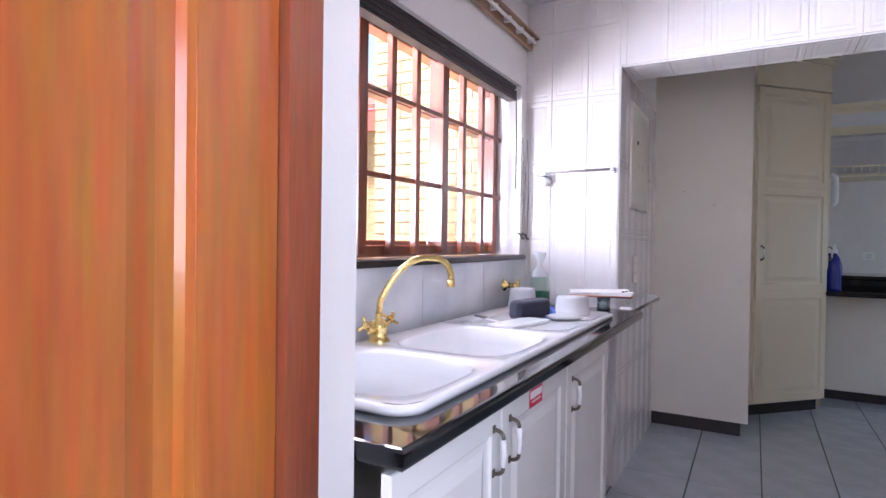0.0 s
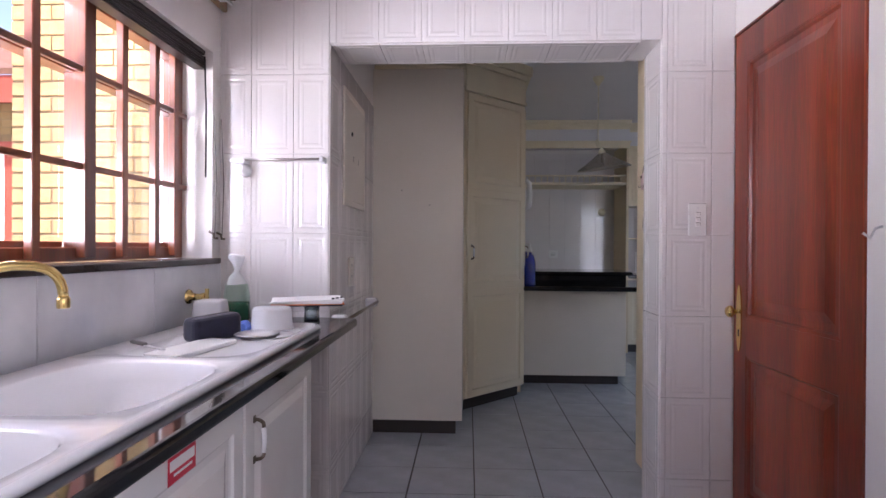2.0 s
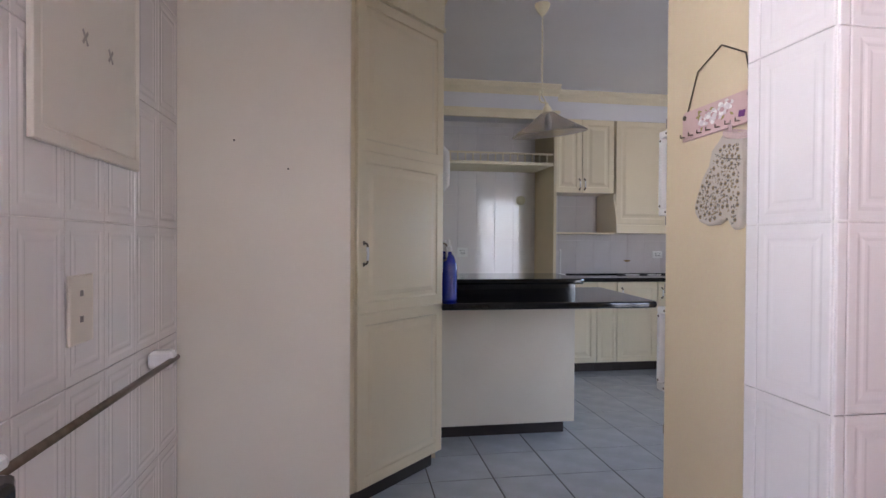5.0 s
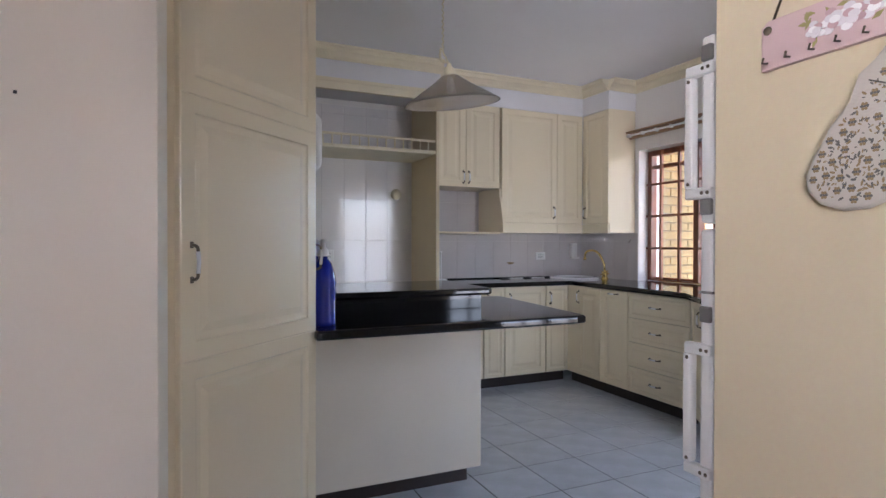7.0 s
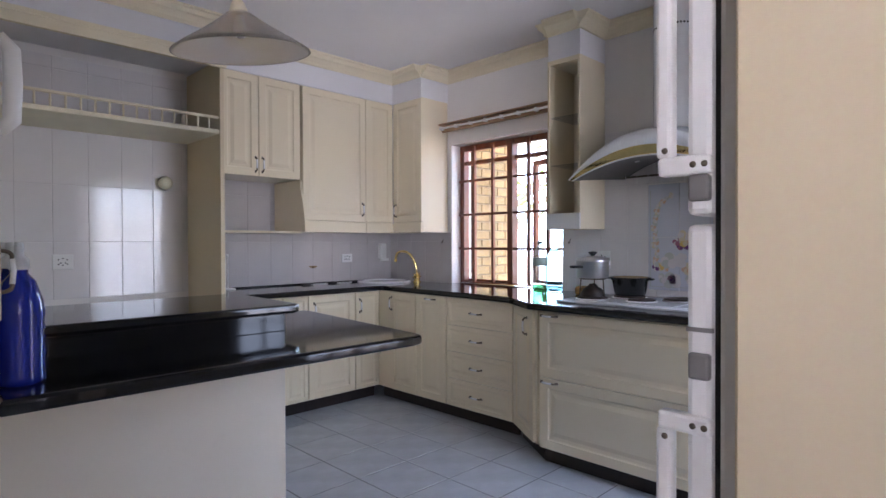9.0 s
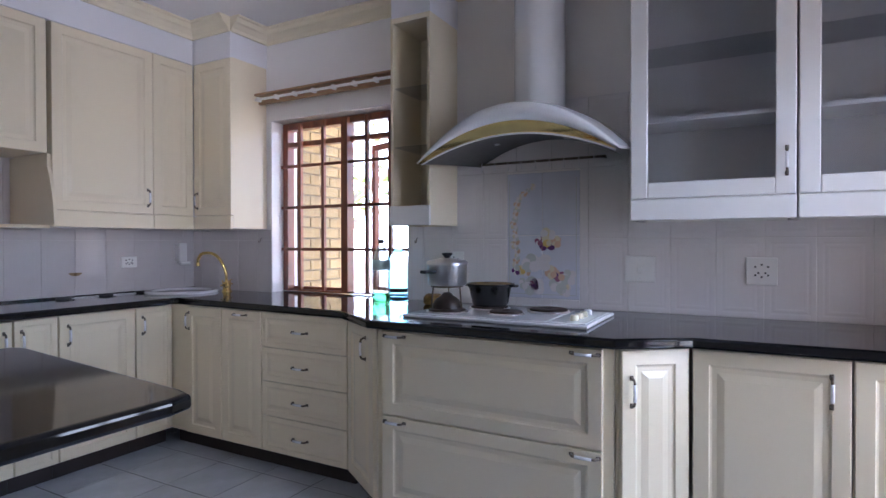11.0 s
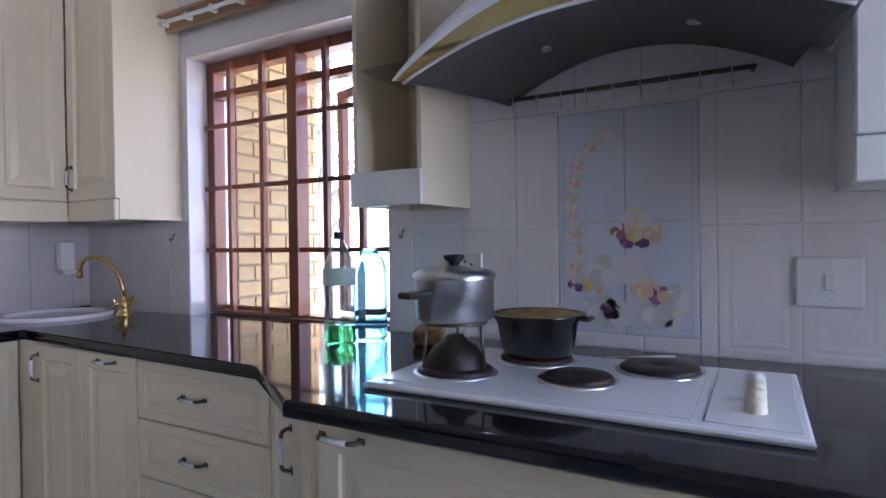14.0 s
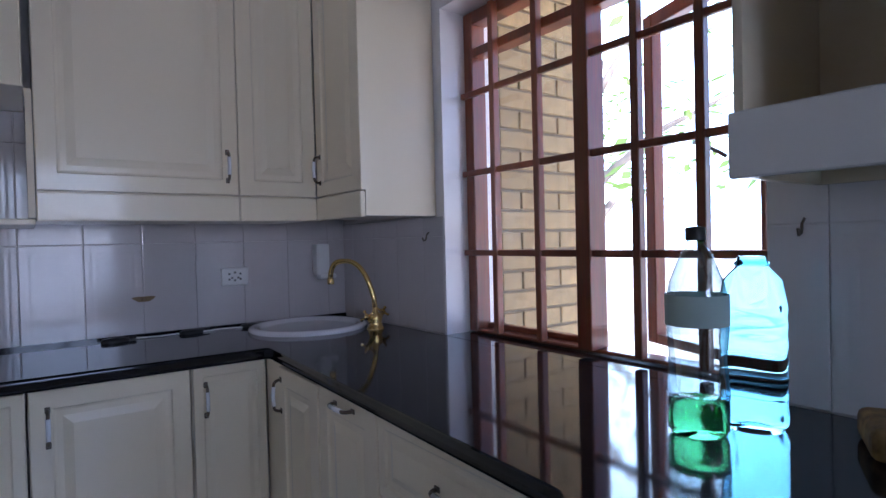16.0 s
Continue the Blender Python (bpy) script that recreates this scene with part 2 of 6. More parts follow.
M = dict(
    cream=material("cream_cabinet_paint", (0.80, 0.70, 0.51), 0.28, spread=0.006, scale=2, coat=0.5, bump=0.02),
    side_white=material("white_melamine", (0.77, 0.725, 0.64), 0.35, spread=0.03, scale=2, bump=0.03, fine=0.03),
    pen_panel=material("cream_white_panel", (0.68, 0.62, 0.52), 0.4, spread=0.03, scale=2, bump=0.03, fine=0.03),
    white_cab=material("white_cabinet_paint", (0.84, 0.83, 0.80), 0.25, spread=0.03, scale=3, coat=0.3, bump=0.03),
    wall_cream=material("cream_wall_paint", (0.68, 0.57, 0.385), 0.55, spread=0.04, scale=1.6, fine=0.06, bump=0.12, fine_scale=90),
    wall_white=material("white_wall_paint", (0.80, 0.77, 0.74), 0.6, spread=0.03, scale=1.5, fine=0.05, bump=0.12, fine_scale=90),
    ceiling=material("ceiling_paint", (0.76, 0.75, 0.76), 0.75, spread=0.03, scale=1.2, bump=0.1, fine_scale=60),
    cornice=material("cornice_paint", (0.80, 0.72, 0.54), 0.55, spread=0.04, scale=4),
    tile=material("white_glazed_tile", (0.80, 0.77, 0.76), 0.13, spread=0.02, scale=4, coat=0.5, bump=0.015, by_piece=0.03),
    # white tile greyed to carry the shade under the wall cupboards in its colour
    shaded_tile=material("cupboard_shade_glazed_tile", (0.60, 0.565, 0.555), 0.12, spread=0.04, scale=4, coat=0.5, bump=0.015, by_piece=0.03),
    grout=material("pale_grout", (0.62, 0.59, 0.55), 0.85, spread=0.1, scale=20, bump=0.2),
    marble=material("grey_veined_tile", (0.78, 0.78, 0.79), 0.15, scale=3.5, second=(0.60, 0.61, 0.64), coat=0.4),
    floor_tile=material("pale_grey_floor_tile", (0.48, 0.522, 0.575), 0.24, scale=7, spread=0.08, fine=0.18, bump=0.05, by_piece=0.05, coat=0.15),
    floor_grout=material("dark_floor_grout", (0.09, 0.085, 0.08), 0.9, spread=0.25, scale=14, bump=0.3),
    granite=material("black_granite", (0.010, 0.010, 0.012), 0.07, scale=90, second=(0.004, 0.004, 0.005), coat=0.0, fine=0.1, fine_scale=700, ior=1.5),
    kick=material("dark_brown_kickboard", (0.030, 0.020, 0.018), 0.45, spread=0.2, scale=9),
    ceramic=material("white_ceramic", (0.86, 0.86, 0.87), 0.1, spread=0.01, coat=0.5),
    brass=material("polished_brass", (0.86, 0.63, 0.25), 0.2, metal=1.0, spread=0.08, scale=14),
    bronze=material("dark_antique_metal", (0.16, 0.13, 0.10), 0.38, metal=0.9, spread=0.25, scale=40),
    steel=material("brushed_steel", (0.74, 0.74, 0.75), 0.30, metal=1.0, spread=0.05, stretch=(1, 1, 22), scale=9),
    dark_steel=material("tarnished_steel", (0.40, 0.37, 0.34), 0.35, metal=1.0, spread=0.1, scale=14),
    hood_filter=material("dark_filter_steel", (0.13, 0.12, 0.115), 0.42, metal=0.6, spread=0.2, scale=25),
    enamel=material("white_enamel", (0.84, 0.85, 0.86), 0.16, spread=0.02, coat=0.5),
    plate=material("worn_cast_iron_plate", (0.035, 0.022, 0.017), 0.5, spread=0.5, scale=22, bump=0.2),
    black_pot=material("black_enamel_pot", (0.012, 0.011, 0.011), 0.25, spread=0.3, coat=0.3),
    black_plastic=material("black_plastic", (0.015, 0.015, 0.016), 0.35),
    rust_food=material("old_baked_residue", (0.48, 0.29, 0.10), 0.6, scale=30, second=(0.16, 0.09, 0.03), bump=0.4),
    plastic_white=material("white_plastic", (0.82, 0.82, 0.80), 0.3, spread=0.02),
    plastic_old=material("yellowed_plastic", (0.74, 0.68, 0.50), 0.35, spread=0.05),
    plastic_grey=material("grey_plastic_cap", (0.17, 0.16, 0.15), 0.4, spread=0.1),
    frosted=material("cloudy_clear_plastic", (0.86, 0.87, 0.88), 0.3, trans=0.45, spread=0.02),
    navy=material("navy_cloth", (0.012, 0.013, 0.035), 0.75, spread=0.3, scale=30, bump=0.4, sheen=0.3),
    blue_cloth=material("blue_sponge_cloth", (0.12, 0.22, 0.62), 0.8, bump=0.5),
    paper=material("white_paper", (0.84, 0.82, 0.80), 0.8, spread=0.02),
    orange_card=material("orange_card", (0.80, 0.22, 0.08), 0.7),
    red_sticker=material("red_sticker", (0.65, 0.03, 0.06), 0.4),
    soap_bottle=pane_glass("green_soap_plastic", (0.80, 0.93, 0.87), 2.2, 0.05),
    soap=material("green_soap", (0.02, 0.20, 0.11), 0.15, trans=0.4),
    clear=pane_glass("clear_bottle_plastic", (0.82, 0.90, 0.90), 1.2, 0.14),
    aqua=glass("pale_blue_bottle_plastic", (0.30, 0.76, 0.97), 0.03, 1.045),
    blue_fluid=material("blue_dish_soap", (0.015, 0.035, 0.38), 0.12, trans=0.35, coat=0.3, spread=0.05),
    green_fluid=glass("green_liquid", (0.18, 0.88, 0.34), 0.02, 1.05),
    pane=pane_glass("window_pane"),
    cab_glass=pane_glass("cabinet_glass", (0.88, 0.89, 0.91)),
    frame_wood=wood("red_brown_window_timber", (0.13, 0.030, 0.012), (0.30, 0.085, 0.035), 3.0, 0.32, 0.35, "Z"),
    door_wood=wood("dark_red_door_timber", (0.10, 0.011, 0.004), (0.33, 0.052, 0.017), 2.2, 0.32, 0.3, "Z", 0.7),
    orange_wood=wood("honey_varnished_timber", (0.19, 0.032, 0.007), (0.44, 0.125, 0.022), 0.9, 0.22, 0.6, "Z", 0.65),
    jamb_wood=wood("red_brown_jamb_timber", (0.16, 0.035, 0.014), (0.36, 0.10, 0.045), 2.6, 0.3, 0.4, "Z"),
    pole_wood=wood("light_curtain_rail_timber", (0.27, 0.15, 0.075), (0.45, 0.28, 0.15), 3, 0.4, 0.2, "Y"),
    dark_sill=material("dark_brown_sill_tile", (0.030, 0.020, 0.018), 0.25, spread=0.2, scale=12),
    brick=material("yellow_face_brick", (0.34, 0.235, 0.11), 0.85, scale=24, spread=0.15, fine=0.25, bump=0.5, by_piece=0.16),
    mortar=material("brown_mortar", (0.21, 0.16, 0.10), 0.95, spread=0.12, scale=18, bump=0.5),
    paving=material("sandy_paving", (0.60, 0.57, 0.50), 0.9, spread=0.2, scale=2.5, fine=0.2, bump=0.4),
    bark=material("pale_bark", (0.33, 0.28, 0.23), 0.9, stretch=(1, 1, 0.2), scale=9, spread=0.3, bump=0.6),
    leaf=leaf_material("garden_leaf"),
    red_paint=material("red_oxide_fascia_paint", (0.42, 0.075, 0.045), 0.5, spread=0.1),
    roof=material("roof_tile", (0.24, 0.12, 0.08), 0.8, spread=0.2),
    pink_board=material("pink_painted_board", (0.62, 0.44, 0.42), 0.55, spread=0.06, scale=9),
    mitt_cloth=material("cream_cotton", (0.52, 0.47, 0.40), 0.9, spread=0.05, bump=0.3, sheen=0.2),
    print_olive=material("olive_leaf_print", (0.34, 0.30, 0.12), 0.8),
    print_pink=material("rose_pink_print", (0.55, 0.36, 0.36), 0.8),
    cuff_cloth=material("faded_pink_cotton", (0.56, 0.42, 0.40), 0.9, bump=0.3, scale=40, sheen=0.2),
    print_grey=material("grey_print", (0.13, 0.12, 0.11), 0.9),
    print_brown=material("brown_print", (0.27, 0.19, 0.10), 0.9),
    picture_tile=material("pale_lilac_printed_tile", (0.66, 0.68, 0.75), 0.12, spread=0.04, scale=5, coat=0.5),
    pansy_orange=material("orange_petal_print", (0.72, 0.50, 0.36), 0.2),
    pansy_yellow=material("yellow_petal_print", (0.74, 0.66, 0.48), 0.2),
    pansy_purple=material("purple_petal_print", (0.19, 0.08, 0.22), 0.2),
    pansy_gold=material("gold_petal_print", (0.76, 0.56, 0.20), 0.2),
    pansy_mauve=material("mauve_petal_print", (0.38, 0.16, 0.24), 0.2),
    pansy_pale=material("pale_cream_print", (0.74, 0.70, 0.70), 0.2),
    pansy_green=material("pale_green_print", (0.58, 0.60, 0.56), 0.2),
    yellow_cloth=material("yellow_dish_cloth", (0.80, 0.66, 0.16), 0.9, bump=0.5),
    shade=material("smoky_glass_shade", (0.78, 0.73, 0.67), 0.22, trans=0.85, spread=0.04, ior=1.12),
    slate=material("label_green_grey", (0.46, 0.60, 0.55), 0.5),
    gasket=material("black_door_gasket", (0.012, 0.012, 0.013), 0.5),
    fridge=material("white_fridge_enamel", (0.70, 0.68, 0.65), 0.3, spread=0.03, bump=0.05),
)


# ---- mesh helpers ----
def bx(bm, x0, x1, y0, y1, z0, z1, bev=0.0, mi=0, seg=1):
    m = Matrix.LocRotScale(((x0 + x1) / 2, (y0 + y1) / 2, (z0 + z1) / 2), None, (abs(x1 - x0), abs(y1 - y0), abs(z1 - z0)))
    before = set(bm.faces)
    vs = bmesh.ops.create_cube(bm, size=1.0, matrix=m)["verts"]
    if bev:
        es = list({e for v in vs for e in v.link_edges})
        bmesh.ops.bevel(bm, geom=es, offset=bev, segments=seg, affect="EDGES", profile=0.5)
    for f in bm.faces:
        if f not in before:
            f.material_index = mi
    return bm


def box(x0, x1, y0, y1, z0, z1, bev=0.0, seg=1):
    return bx(bmesh.new(), x0, x1, y0, y1, z0, z1, bev, 0, seg)


def prism(poly, z0, z1, bev=0.0, bm=None, seg=2, rims="both"):
    bm = bm or bmesh.new()
    lo, hi = [bm.verts.new((x, y, z0)) for x, y in poly], [bm.verts.new((x, y, z1)) for x, y in poly]
    n = len(poly)
    bm.faces.new(lo[::-1])
    bm.faces.new(hi)
    for k in range(n):
        bm.faces.new((lo[k], lo[(k + 1) % n], hi[(k + 1) % n], hi[k]))
    if bev:
        loops = [v for v, n_ in ((hi, "upper"), (lo, "lower")) if rims in ("both", n_)]
        rim = [e for e in bm.edges if any(e.verts[0] in v and e.verts[1] in v for v in loops)]
        bmesh.ops.bevel(bm, geom=rim, offset=bev, segments=seg, affect="EDGES", profile=0.5)
    return bm


def lathe(profile, n=24, at=(0, 0, 0), bm=None, mi=0, squash=1.0):
    """A turned shape: rings of (radius, height)."""
    bm = bm or bmesh.new()
    rings = []
    for r, z in profile:
        if r < 1e-5:
            rings.append([bm.verts.new((at[0], at[1], at[2] + z))])
        else:
            rings.append([bm.verts.new((at[0] + r * math.cos(2 * math.pi * k / n), at[1] + squash * r * math.sin(2 * math.pi * k / n), at[2] + z)) for k in range(n)])
    for a, b in zip(rings, rings[1:]):
        for k in range(n):
            vs = [a[k % len(a)], a[(k + 1) % len(a)], b[(k + 1) % len(b)], b[k % len(b)]]
            vs = [v for i, v in enumerate(vs) if v not in vs[:i]]
            if len(vs) > 2:
                f = bm.faces.new(vs)
                f.material_index, f.smooth = mi, True
    return bm


def tube(pts, r, n=8, bm=None, mi=0, taper=None):
    """A round bar along points; taper: a radius for each point."""
    bm = bm or bmesh.new()
    pts = [Vector(p) for p in pts]
    rings = []
    for i, p in enumerate(pts):
        d = (pts[min(i + 1, len(pts) - 1)] - pts[max(i - 1, 0)]).normalized()
        u = d.orthogonal().normalized() if i == 0 else (rings[-1][1] - d * rings[-1][1].dot(d)).normalized()
        w = d.cross(u)
        rad = taper[i] if taper else r
        rings.append(([bm.verts.new(p + rad * (math.cos(2 * math.pi * k / n) * u + math.sin(2 * math.pi * k / n) * w)) for k in range(n)], u))
    for (a, _), (b, _) in zip(rings, rings[1:]):
        for k in range(n):
            f = bm.faces.new((a[k], a[(k + 1) % n], b[(k + 1) % n], b[k]))
            f.material_index, f.smooth = mi, True
    bm.faces.new(rings[0][0][::-1]).material_index = mi
    bm.faces.new(rings[-1][0]).material_index = mi
    return bm


def nested(w, h, t, rings, bm=None, x0=0.0, z0=0.0):
    """A panel w by h in the plane y = 0, facing -y, t thick: rings of (inset, depth) shape its face."""
    bm = bm or bmesh.new()
    loops = []
    for a, d in [(0.0, t)] + rings:
        loops.append([bm.verts.new((x0 + x, d, z0 + z)) for x, z in ((a, a), (w - a, a), (w - a, h - a), (a, h - a))])
    for a, b in zip(loops, loops[1:]):
        for k in range(4):
            bm.faces.new((a[k], a[(k + 1) % 4], b[(k + 1) % 4], b[k]))
    bm.faces.new(loops[-1])
    bm.faces.new(loops[0][::-1])
    return bm


def arc(p0, p1, p2, n=8):
    p0, p1, p2 = Vector(p0), Vector(p1), Vector(p2)
    return [(1 - s) ** 2 * p0 + 2 * s * (1 - s) * p1 + s * s * p2 for s in (k / n for k in range(n + 1))]


def finish(bm, name, mats):
    bmesh.ops.recalc_face_normals(bm, faces=bm.faces)
    me = bpy.data.meshes.new(name)
    bm.to_mesh(me)
    bm.free()
    for m in mats if isinstance(mats, (list, tuple)) else [mats]:
        me.materials.append(m)
    return me


def thing(name, label, category, m=None, group="", kind=""):
    ob = new(name)
    ob.empty_display_size = 0.05
    if m is not None:
        ob.matrix_basis = m
    return tagged(ob, label, category, group, kind)


def part(name, bm, mats, parent, label="", m=None):
    ob = new(name, finish(bm, name, mats))
    ob.parent = parent
    if m is not None:
        ob.matrix_basis = m
    return tagged(ob, label)


def solid(name, bm, mats, label, category, m=None, group="", kind=""):
    ob = new(name, finish(bm, name, mats))
    if m is not None:
        ob.matrix_basis = m
    return tagged(ob, label, category, group, kind)


def piece(name, mesh, parent, m):
    ob = new(name, mesh)
    ob.parent = parent
    ob.matrix_basis = m
    return ob


def structure(name, bm, mats, label="", category="wall"):
    return solid(name, bm, mats, label, category, kind="structure")


# ---- structure ----
WX, EX, NY, SY = -0.673, 4.466, 8.116, 3.36      # west scullery wall, east and north kitchen walls, south kitchen wall
EY = 3.116                                        # scullery end wall
CT = 0.905                                        # worktop height
KC, SC = 2.80, 2.62                               # ceilings
FL = -0.06                                        # floor level

def boxes(*rows):
    bm = bmesh.new()
    for r in rows:
        bx(bm, *r)
    return bm


floor = structure("floor", box(-1.2, 4.75, -2.1, 8.4, -0.2, FL - 0.0022), M["floor_grout"], "floor screed with dark joints between pale tiles", "floor")
structure("ceiling_kitchen", boxes((-1.2, 4.75, 3.41, 8.4, KC, KC + 0.15), (1.99, 4.75, 3.08, 3.41, KC, KC + 0.15)), M["ceiling"], "plain white plaster ceiling", "ceiling")
structure("ceiling_scullery", box(-1.2, 1.99, -2.1, 3.41, SC, KC + 0.15), M["ceiling"], "plain white plaster ceiling", "ceiling")




wall_west = structure("wall_west", boxes((-0.93, WX, 0.78, 1.06, FL, SC), (-0.93, WX, 3.03, EY, FL, SC), (-0.93, WX, 1.06, 3.03, FL, 1.165), (-0.93, WX, 1.06, 3.03, 2.14, SC)),
                      M["wall_white"], "white plastered wall round the scullery window")
wall_end = structure("wall_end", boxes((-0.93, -0.146, EY, 5.6, FL, KC), (1.411, 1.99, EY, SY, FL, KC), (-0.146, 1.411, EY, SY + 0.05, 2.207, KC)),
                     M["wall_white"], "white wall with a wide opening to the kitchen")
structure("wall_spur", box(1.543, 1.586, SY, 3.937, FL, KC, 0.004), M["wall_cream"], "cream painted wall end beside the fridge")
structure("wall_south", boxes((1.99, 2.97, SY - 0.25, SY, FL, KC), (4.0, 4.75, SY - 0.25, SY, FL, KC), (2.97, 4.0, SY - 0.25, SY, FL, 0.34), (2.97, 4.0, SY - 0.25, SY, 2.14, KC)),
          M["wall_cream"], "cream painted wall with a window")
wall_east = structure("wall_east", boxes((EX, 4.73, SY, 6.09, FL, KC), (EX, 4.73, 7.262, NY, FL, KC), (EX, 4.73, 6.09, 7.262, FL, 0.865), (EX, 4.73, 6.09, 7.262, 2.15, KC)),
                      M["wall_white"], "white wall round the kitchen window")
wall_north = structure("wall_north", box(0.75, 4.73, NY, 8.37, FL, KC), M["wall_white"], "white wall behind the corner worktop")
structure("wall_pantry", box(-0.146, 0.995, 5.55, NY, FL, KC), M["wall_cream"], "cream wall beside the breakfast counter")
structure("wall_right", boxes((1.745, 1.99, 0.55, 2.245, FL, SC), (1.745, 1.99, 2.245, EY, 2.225, SC), (1.80, 1.99, 2.245, EY, FL, 2.225)), M["wall_white"], "white scullery wall with a door")
structure("wall_entry", boxes((-0.93, -0.10, 0.59, 0.78, FL, SC), (0.98, 1.99, 0.59, 0.78, FL, SC), (-0.10, 0.98, 0.59, 0.78, 2.12, SC)), M["wall_white"], "white wall with the scullery doorway")
structure("wall_back", boxes((-1.15, 0.05, -2.1, -1.85, FL, SC), (1.45, 1.99, -2.1, -1.85, FL, SC), (0.05, 1.45, -2.1, -1.85, FL, 1.0), (0.05, 1.45, -2.1, -1.85, 2.3, SC),
                         (-1.15, -0.93, -1.85, 0.78, FL, SC), (1.745, 1.99, -1.85, -1.25, FL, SC), (1.745, 1.99, 0.15, 0.55, FL, SC), (1.745, 1.99, -1.25, 0.15, FL, 1.0), (1.745, 1.99, -1.25, 0.15, 2.3, SC)), M["wall_cream"], "cream walls of the entry passage")
structure("threshold", box(-0.1, 0.98, 0.59, 0.78, FL - 0.002, FL + 0.002), M["floor_grout"], "dark door threshold", "threshold")


def tile_mesh(cache, w, h, relief, mat, t=0.007):
    key = (round(w, 3), round(h, 3), relief, mat.name)
    if key not in cache:
        if relief and w > 0.12 and h > 0.16:
            k = relief
            rings = [(0.0, 0.0012), (0.003, 0.0), (0.020, 0.0), (0.027, 0.0028 * k), (0.031, 0.0028 * k), (0.037, 0.0004 * k), (0.043, 0.0004 * k), (0.049, 0.0024 * k)]
        else:
            rings = [(0.0, 0.0012), (0.003, 0.0)]
        cache[key] = finish(nested(w, h, t, rings), "tile", mat)
    return cache[key]


CACHE = {}


def tile_wall(parent, origin, turn, u0, u1, z0, z1, uj, zj, w=0.204, h=0.378, relief=0.5, mat="tile", gap=0.0016, holes=()):
    """Glazed tiles on a wall. origin and turn place the wall's own u axis; uj, zj: a joint to count from. holes: (u0, u1, z0, z1)."""
    base = pose(*origin, 0, 0, turn)
    ks = range(math.floor((u0 - uj) / w), math.ceil((u1 - uj) / w))
    ls = range(math.floor((z0 - zj) / h), math.ceil((z1 - zj) / h))
    for k in ks:
        for l in ls:
            a, b = max(u0, uj + k * w), min(u1, uj + (k + 1) * w)
            c, d = max(z0, zj + l * h), min(z1, zj + (l + 1) * h)
            cells = [(a, b, c, d)]
            for p, q, r, s in holes:
                cut = []
                for a1, b1, c1, d1 in cells:
                    if p >= b1 or q <= a1 or r >= d1 or s <= c1:
                        cut.append((a1, b1, c1, d1))
                        continue
                    cut += [(a1, min(b1, p), c1, d1), (max(a1, q), b1, c1, d1), (max(a1, p), min(b1, q), c1, min(d1, r)), (max(a1, p), min(b1, q), max(c1, s), d1)]
                cells = [x for x in cut if x[1] - x[0] > 0.012 and x[3] - x[2] > 0.012]
            for a1, b1, c1, d1 in cells:
                if b1 - a1 < 0.012 or d1 - c1 < 0.012:
                    continue
                me = tile_mesh(CACHE, b1 - a1 - gap, d1 - c1 - gap, relief, M[mat])
                piece("tile", me, parent, base @ pose(a1 + gap / 2, -0.006, c1 + gap / 2))


# ---- windows ----
def window_unit(name, label, m, width, height, posts, rails, thick_posts=(), casements=(), sill=0.05, transom=None, bar=0.013):
    """A timber window seen from inside, in the plane y = 0 facing -y, x along it, with an inner grid of bars."""
    w = thing(name, label, "window", m, kind="structure")
    fr = bmesh.new()
    for r in ((0, 0.05, 0.03, 0.10, 0, height), (width - 0.05, width, 0.03, 0.10, 0, height), (0.05, width - 0.05, 0.03, 0.10, 0, sill), (0.05, width - 0.05, 0.03, 0.10, height - 0.05, height)):
        bx(fr, *r, 0.004)
    part("window_frame", fr, M["frame_wood"], w)
    if transom:
        part("transom", box(0.05, width - 0.05, 0.035, 0.095, transom, transom + 0.035, 0.003), M["frame_wood"], w)
    top = transom or height - 0.05
    for x in posts:
        t = 0.028 if x in thick_posts else bar
        part("post", box(x - t, x + t, -0.004 if x in thick_posts else 0.0, 0.03 if x not in thick_posts else 0.075, 0.012, height - 0.012, 0.003), M["frame_wood"], w)
    for z in rails:
        part("rail", box(0.006, width - 0.006, 0.006, 0.024, z - 0.011, z + 0.011, 0.003), M["frame_wood"], w)
    for x0, x1, ang, hinge in casements:
        hx = x0 if hinge < 0 else x1
        c = pose(hx, 0.085, 0, 0, 0, ang)
        a, b = x0 - hx, x1 - hx
        cs = bmesh.new()
        if ang == 0:
            for z in ((sill,) if transom else (sill, height * 0.84)):
                bx(cs, a, b, 0.0, 0.03, z, z + 0.02, 0.003)
            casement = part("fixed_light", cs, M["frame_wood"], w, "fixed pane with timber rails", c)
            part("pane", box(a, b, 0.013, 0.017, sill + 0.024, top), M["pane"], casement).visible_shadow = False
            continue
        for r in ((a, a + 0.045, 0, 0.04, sill, top), (b - 0.045, b, 0, 0.04, sill, top), (a + 0.045, b - 0.045, 0, 0.04, sill, sill + 0.03),
                  (a + 0.045, b - 0.045, 0, 0.04, top - 0.045, top)):
            bx(cs, *r, 0.003)
        casement = part("casement", cs, M["frame_wood"], w, "hinged timber casement, ajar", c)
        gl = part("pane", box(a + 0.04, b - 0.04, 0.018, 0.022, sill + 0.035, top - 0.04), M["pane"], casement)
        gl.visible_shadow = False
        st = arc((a * 0.5 + b * 0.5, -0.02, height * 0.5), (a * 0.5 + b * 0.5 + 0.1, -0.05, height * 0.5 - 0.03), (a * 0.5 + b * 0.5 + 0.16, -0.06, height * 0.45), 5)
        part("window_stay", tube(st, 0.006, 6), M["bronze"], casement)
    return w


